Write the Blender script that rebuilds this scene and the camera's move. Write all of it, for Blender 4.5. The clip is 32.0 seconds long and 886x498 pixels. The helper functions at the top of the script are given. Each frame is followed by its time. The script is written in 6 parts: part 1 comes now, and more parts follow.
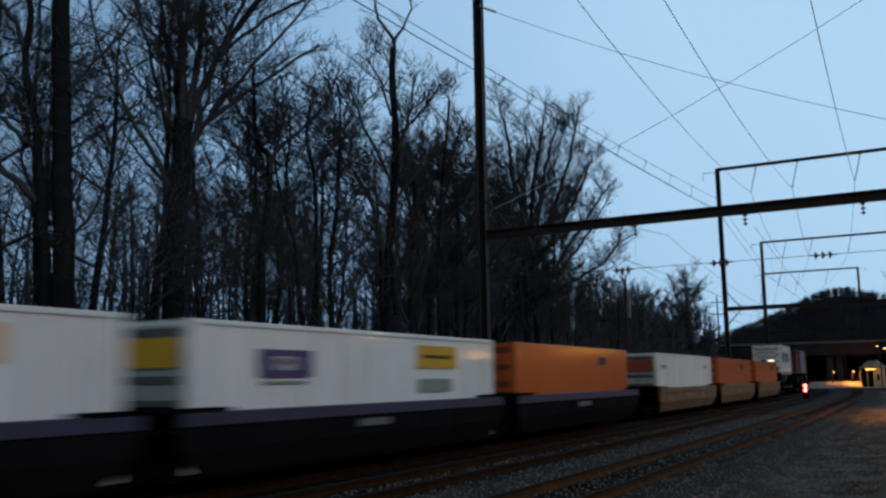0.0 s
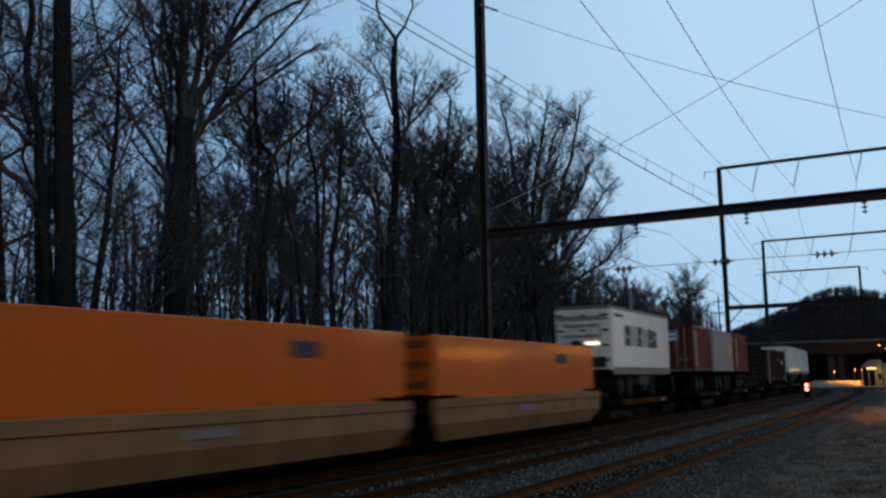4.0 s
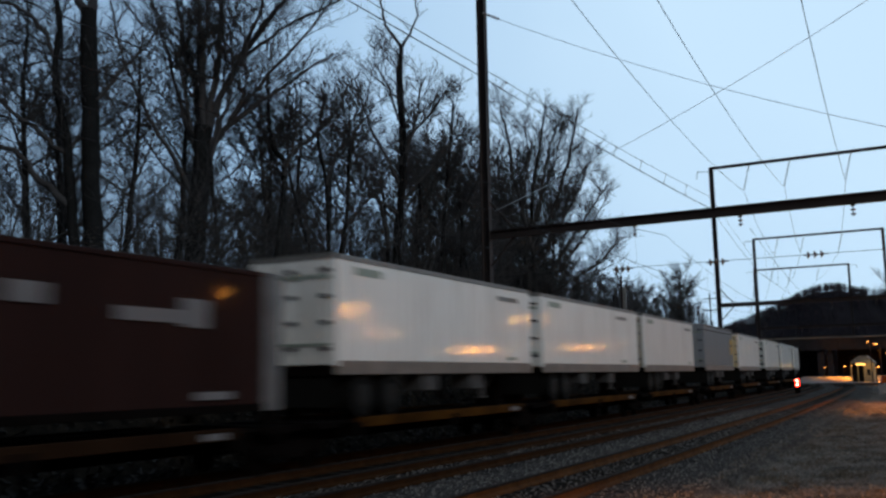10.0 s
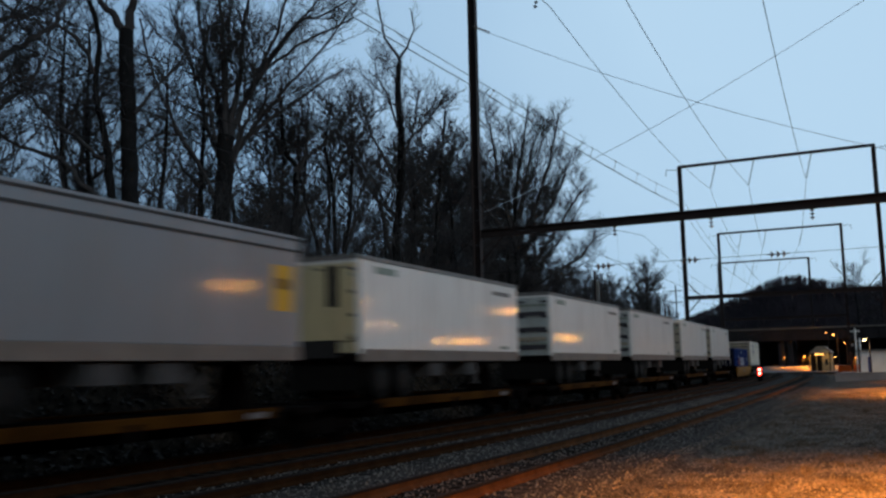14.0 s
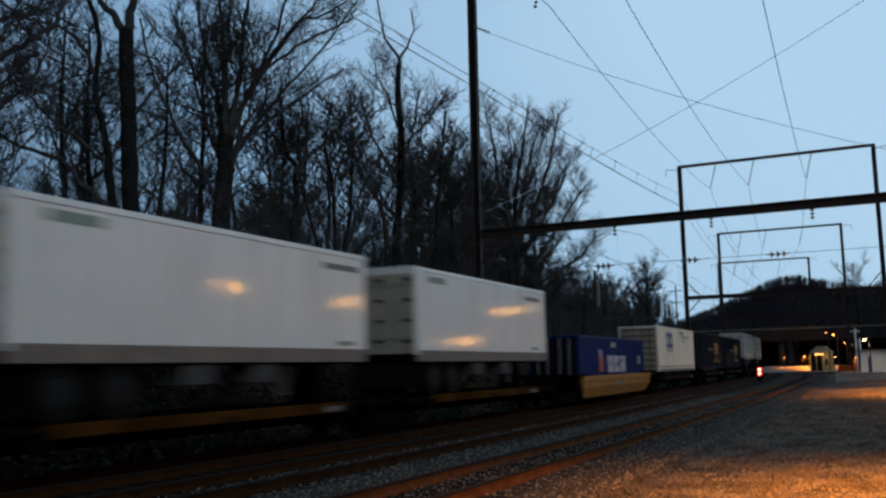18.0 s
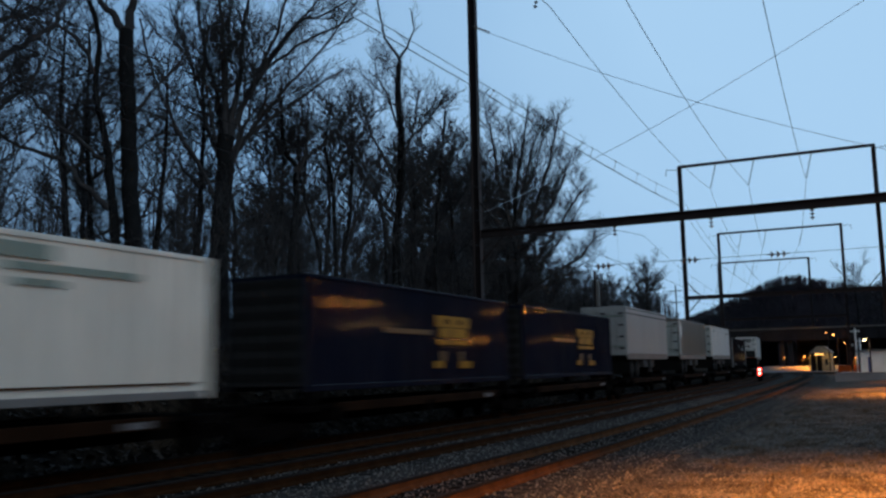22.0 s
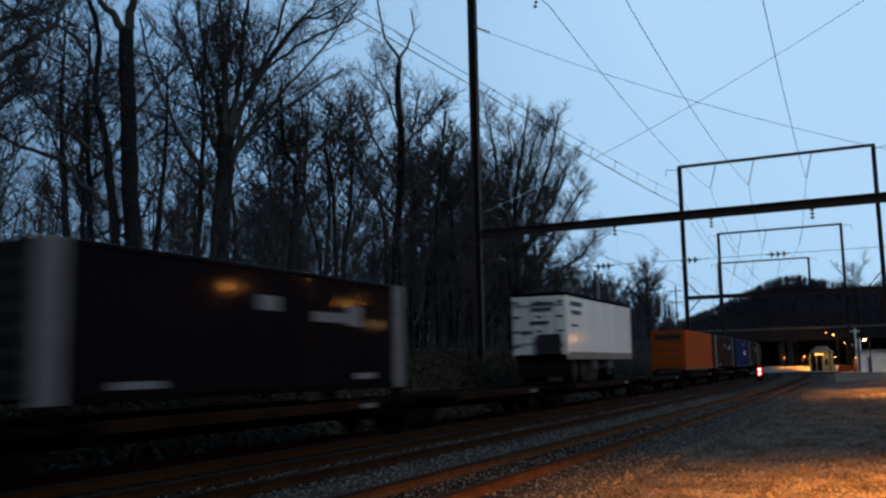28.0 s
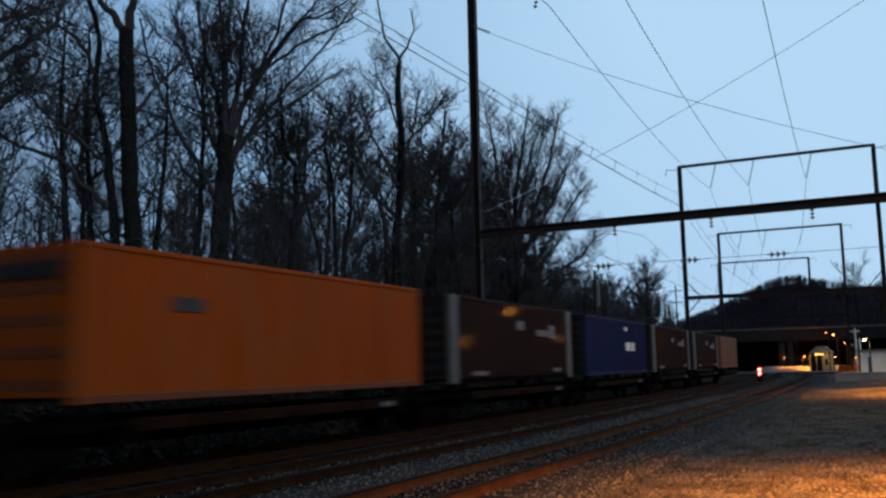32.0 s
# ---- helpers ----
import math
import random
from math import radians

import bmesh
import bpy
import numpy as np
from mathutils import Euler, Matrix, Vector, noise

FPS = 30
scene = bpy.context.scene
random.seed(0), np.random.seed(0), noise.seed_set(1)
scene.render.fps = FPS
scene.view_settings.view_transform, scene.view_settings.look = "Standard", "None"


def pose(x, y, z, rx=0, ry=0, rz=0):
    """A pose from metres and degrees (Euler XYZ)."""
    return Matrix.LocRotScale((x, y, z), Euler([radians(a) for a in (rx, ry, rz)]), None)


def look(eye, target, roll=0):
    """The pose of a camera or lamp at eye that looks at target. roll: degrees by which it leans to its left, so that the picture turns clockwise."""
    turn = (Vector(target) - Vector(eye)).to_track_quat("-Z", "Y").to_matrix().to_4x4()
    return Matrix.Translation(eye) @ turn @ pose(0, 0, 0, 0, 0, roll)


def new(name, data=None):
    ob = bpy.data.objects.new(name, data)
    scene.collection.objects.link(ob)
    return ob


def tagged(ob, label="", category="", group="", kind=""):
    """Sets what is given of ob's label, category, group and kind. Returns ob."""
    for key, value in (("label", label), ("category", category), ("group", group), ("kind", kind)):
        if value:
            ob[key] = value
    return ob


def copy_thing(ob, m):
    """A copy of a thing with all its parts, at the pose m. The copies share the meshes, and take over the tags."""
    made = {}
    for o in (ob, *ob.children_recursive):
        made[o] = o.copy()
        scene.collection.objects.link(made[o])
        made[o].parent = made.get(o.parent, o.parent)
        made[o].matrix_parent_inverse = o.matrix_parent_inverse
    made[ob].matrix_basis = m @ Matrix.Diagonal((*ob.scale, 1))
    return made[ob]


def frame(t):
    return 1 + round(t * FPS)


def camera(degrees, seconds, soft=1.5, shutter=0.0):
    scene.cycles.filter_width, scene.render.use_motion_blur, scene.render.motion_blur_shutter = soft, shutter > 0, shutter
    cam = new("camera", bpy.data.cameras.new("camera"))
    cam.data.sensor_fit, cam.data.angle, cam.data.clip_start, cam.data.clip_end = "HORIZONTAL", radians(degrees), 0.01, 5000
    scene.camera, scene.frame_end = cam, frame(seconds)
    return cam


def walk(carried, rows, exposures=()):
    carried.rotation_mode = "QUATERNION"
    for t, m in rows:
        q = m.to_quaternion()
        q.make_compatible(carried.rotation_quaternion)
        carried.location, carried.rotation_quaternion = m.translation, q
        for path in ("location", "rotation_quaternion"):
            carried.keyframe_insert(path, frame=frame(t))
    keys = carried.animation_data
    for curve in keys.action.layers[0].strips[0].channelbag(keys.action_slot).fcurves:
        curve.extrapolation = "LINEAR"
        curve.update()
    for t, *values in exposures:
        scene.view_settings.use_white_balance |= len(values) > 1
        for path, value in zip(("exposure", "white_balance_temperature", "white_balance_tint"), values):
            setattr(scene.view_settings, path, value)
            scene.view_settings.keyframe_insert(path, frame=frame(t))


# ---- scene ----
# camera: handheld beside the line, set forward at first in place of a longer lens, then held still
EYE = (0.0, 0.0, 1.848)
WAY = (-0.44251, 0.88723, 0.13041)


def view(x, y, z, yaw, pitch, lean):
    a, b = radians(yaw), radians(pitch)
    return look((x, y, z), (x - math.sin(a) * math.cos(b), y + math.cos(a) * math.cos(b), z + math.sin(b)), -lean)


STILL = look(EYE, Vector(EYE) + Vector(WAY), -1.13)
cam = camera(52.37, 32.0, soft=2.45, shutter=1.4)
PATH = [
    (0.0, view(-0.497, 5.371, 1.983, 29.137, 8.343, 0.880)),
    (2.0, view(-0.497, 5.371, 1.983, 29.105, 8.345, 0.850)),
    (3.5, view(-0.497, 5.371, 1.983, 29.186, 8.298, 0.850)),
    (5.5, view(-0.497, 5.371, 1.983, 29.359, 8.130, 0.850)),
    (6.0, view(-0.497, 5.371, 1.983, 29.404, 8.087, 0.850)),
    (6.5, view(-0.497, 5.371, 1.983, 29.344, 8.332, 0.850)),
    (8.5, view(-0.497, 5.371, 1.983, 29.345, 8.345, 0.860)),
    (9.0, view(-0.497, 5.371, 1.983, 29.343, 8.463, 0.870)),
    (9.5, view(-0.447, 4.834, 1.969, 29.094, 8.255, 0.949)),
    (10.0, view(-0.347, 3.753, 1.942, 28.652, 8.111, 1.050)),
    (10.5, view(-0.249, 2.696, 1.916, 28.102, 7.852, 1.092)),
    (11.0, view(-0.118, 1.274, 1.880, 27.345, 7.644, 1.130)),
    (11.5, STILL), (12.0, STILL), (22.0, STILL), (32.0, STILL),
]
EXPOSURES = [(0.0, -0.03, 6350, 8), (3.0, 0.0, 6450, 8), (6.0, 0.12, 6750, 9), (9.0, 0.24, 7000, 12), (12.0, 0.30, 7200, 13), (14.0, 0.0, 6800, 10),
             (17.0, -0.06, 6600, 8), (20.0, -0.12, 6450, 8), (22.0, -0.12, 6100, 8), (25.0, -0.03, 6000, 8), (28.0, 0.0, 6200, 8), (32.0, 0.02, 6450, 9)]
walk(cam, PATH, EXPOSURES)

# ---- light: overcast dusk, with sodium street lamps along the lane beside the track
world = bpy.data.worlds.new("dusk_sky")
scene.world = world
world.use_nodes = True
wn, wl = world.node_tree.nodes, world.node_tree.links
bg = wn["Background"]
sky = wn.new("ShaderNodeTexSky")
sky.sky_type, sky.sun_disc = "NISHITA", False
sky.sun_elevation, sky.sun_rotation = radians(3.0), radians(75.0)
sky.air_density, sky.dust_density, sky.ozone_density = 1.0, 0.6, 2.0
tc = wn.new("ShaderNodeTexCoord")
cl = wn.new("ShaderNodeTexNoise")
cl.inputs["Scale"].default_value, cl.inputs["Detail"].default_value = 1.6, 4.0
# the overcast is palest low down towards the afterglow, ahead and to the right
dot = wn.new("ShaderNodeVectorMath")
dot.operation = "DOT_PRODUCT"
dot.inputs[1].default_value = Vector((0.14, 0.90, 0.40)).normalized()
lift = wn.new("ShaderNodeMath")
lift.operation = "MULTIPLY_ADD"
lift.inputs[1].default_value = 0.30
ramp = wn.new("ShaderNodeValToRGB")
els = ramp.color_ramp.elements
els[0].position, els[1].position = 0.0, 1.0
els[0].color = (0.035, 0.060, 0.10, 1)
els[1].color = (0.50, 0.74, 0.99, 1)
mid = els.new(0.35)
mid.color = (0.10, 0.16, 0.25, 1)
mid2 = els.new(0.72)
mid2.color = (0.28, 0.485, 0.75, 1)
mixs = wn.new("ShaderNodeMixRGB")
mixs.inputs[0].default_value = 0.90
gain = wn.new("ShaderNodeMixRGB")
gain.blend_type = "MULTIPLY"
gain.inputs[0].default_value = 1.0
gain.inputs[2].default_value = (0.08, 0.08, 0.08, 1)
wl.new(tc.outputs["Generated"], cl.inputs["Vector"])
wl.new(tc.outputs["Generated"], dot.inputs[0])
half = wn.new("ShaderNodeMath")
half.operation = "MULTIPLY_ADD"
half.inputs[1].default_value, half.inputs[2].default_value = 1.05, -0.16
wl.new(dot.outputs["Value"], half.inputs[0])
wl.new(cl.outputs["Fac"], lift.inputs[0])
wl.new(half.outputs[0], lift.inputs[2])
wl.new(lift.outputs[0], ramp.inputs["Fac"])
wl.new(sky.outputs[0], gain.inputs[1])
wl.new(gain.outputs[0], mixs.inputs[1])
wl.new(ramp.outputs[0], mixs.inputs[2])
wl.new(mixs.outputs[0], bg.inputs["Color"])
bg.inputs["Strength"].default_value = 1.0

sun = new("sun", bpy.data.lights.new("sun", "SUN"))
sun.data.energy, sun.data.angle, sun.data.color = 0.95, radians(35), (0.89, 1.0, 1.04)
sun.matrix_world = look((62, -34, 42), (-10, 10, 0))

SODIUM = (1.0, 0.31, 0.035)
PALE = (1.0, 0.66, 0.36)


# ---- materials
def mat(name, col, rough=0.7, metal=0.0, var=0.25, scale=3.0, bump=0.0, bscale=40.0, coat=0.0, streak=0.0, rnd=0.0, spec=0.5, wavy=0.0, grime=0.0):
    m = bpy.data.materials.new(name)
    m.use_nodes = True
    n, l = m.node_tree.nodes, m.node_tree.links
    b = n["Principled BSDF"]
    b.inputs["Roughness"].default_value, b.inputs["Metallic"].default_value = rough, metal
    b.inputs["Coat Weight"].default_value, b.inputs["Coat Roughness"].default_value = coat, 0.075
    b.inputs["Specular IOR Level"].default_value = spec
    t = n.new("ShaderNodeTexCoord")
    big, fine = n.new("ShaderNodeTexNoise"), n.new("ShaderNodeTexNoise")
    big.inputs["Scale"].default_value, big.inputs["Detail"].default_value = scale, 6.0
    fine.inputs["Scale"].default_value, fine.inputs["Detail"].default_value = bscale, 3.0
    vec = t.outputs["Object"]
    if streak:
        mp = n.new("ShaderNodeMapping")
        mp.inputs["Scale"].default_value = (1.0, 1.0, streak)
        l.new(vec, mp.inputs["Vector"])
        l.new(mp.outputs[0], big.inputs["Vector"])
    else:
        l.new(vec, big.inputs["Vector"])
    l.new(vec, fine.inputs["Vector"])
    add = n.new("ShaderNodeMath")
    add.operation = "MULTIPLY_ADD"
    l.new(fine.outputs["Fac"], add.inputs[0])
    add.inputs[1].default_value = 0.45
    l.new(big.outputs["Fac"], add.inputs[2])
    src = add.outputs[0]
    if rnd:
        oi = n.new("ShaderNodeObjectInfo")
        a2 = n.new("ShaderNodeMath")
        a2.operation = "MULTIPLY_ADD"
        l.new(oi.outputs["Random"], a2.inputs[0])
        a2.inputs[1].default_value = rnd
        l.new(src, a2.inputs[2])
        src = a2.outputs[0]
    r = n.new("ShaderNodeValToRGB")
    r.color_ramp.elements[0].position, r.color_ramp.elements[1].position = 0.42, 0.98 + rnd
    lo = [max(0.0, c * (1 - var)) for c in col]
    hi = [min(1.0, c * (1 + var * 0.7)) for c in col]
    r.color_ramp.elements[0].color, r.color_ramp.elements[1].color = (*lo, 1), (*hi, 1)
    l.new(src, r.inputs["Fac"])
    tone = r.outputs["Color"]
    if grime:
        mg = n.new("ShaderNodeMapping")
        mg.inputs["Scale"].default_value = (1.0, 2.6, 0.22)
        ng = n.new("ShaderNodeTexNoise")
        ng.inputs["Scale"].default_value, ng.inputs["Detail"].default_value, ng.inputs["Roughness"].default_value = 1.6, 7.0, 0.65
        rg_ = n.new("ShaderNodeMapRange")
        rg_.inputs["From Min"].default_value, rg_.inputs["From Max"].default_value, rg_.inputs["To Max"].default_value = 0.46, 0.78, grime
        mx = n.new("ShaderNodeMixRGB")
        mx.inputs[2].default_value = (0.16, 0.135, 0.095, 1)
        l.new(vec, mg.inputs["Vector"])
        l.new(mg.outputs[0], ng.inputs["Vector"])
        l.new(ng.outputs["Fac"], rg_.inputs["Value"])
        l.new(rg_.outputs[0], mx.inputs[0])
        l.new(tone, mx.inputs[1])
        tone = mx.outputs[0]
    l.new(tone, b.inputs["Base Color"])
    if wavy:
        mw = n.new("ShaderNodeMapping")
        mw.inputs["Scale"].default_value = (0.0, 1.3, 0.12)
        nw = n.new("ShaderNodeTexNoise")
        nw.inputs["Scale"].default_value, nw.inputs["Detail"].default_value = 2.2, 3.0
        l.new(vec, mw.inputs["Vector"])
        l.new(mw.outputs[0], nw.inputs["Vector"])
        bw = n.new("ShaderNodeBump")
        bw.inputs["Strength"].default_value, bw.inputs["Distance"].default_value = 1.0, wavy
        l.new(nw.outputs["Fac"], bw.inputs["Height"])
        l.new(bw.outputs["Normal"], b.inputs["Normal"])
        l.new(bw.outputs["Normal"], b.inputs["Coat Normal"])
    if bump:
        bp = n.new("ShaderNodeBump")
        bp.inputs["Strength"].default_value, bp.inputs["Distance"].default_value = bump, 0.03
        l.new(fine.outputs["Fac"], bp.inputs["Height"])
        l.new(bp.outputs["Normal"], b.inputs["Normal"])
    return m


def glow(name, col, power):
    m = bpy.data.materials.new(name)
    m.use_nodes = True
    b = m.node_tree.nodes["Principled BSDF"]
    b.inputs["Base Color"].default_value = (*col, 1)
    b.inputs["Emission Color"].default_value = (*col, 1)
    b.inputs["Emission Strength"].default_value = power
    return m


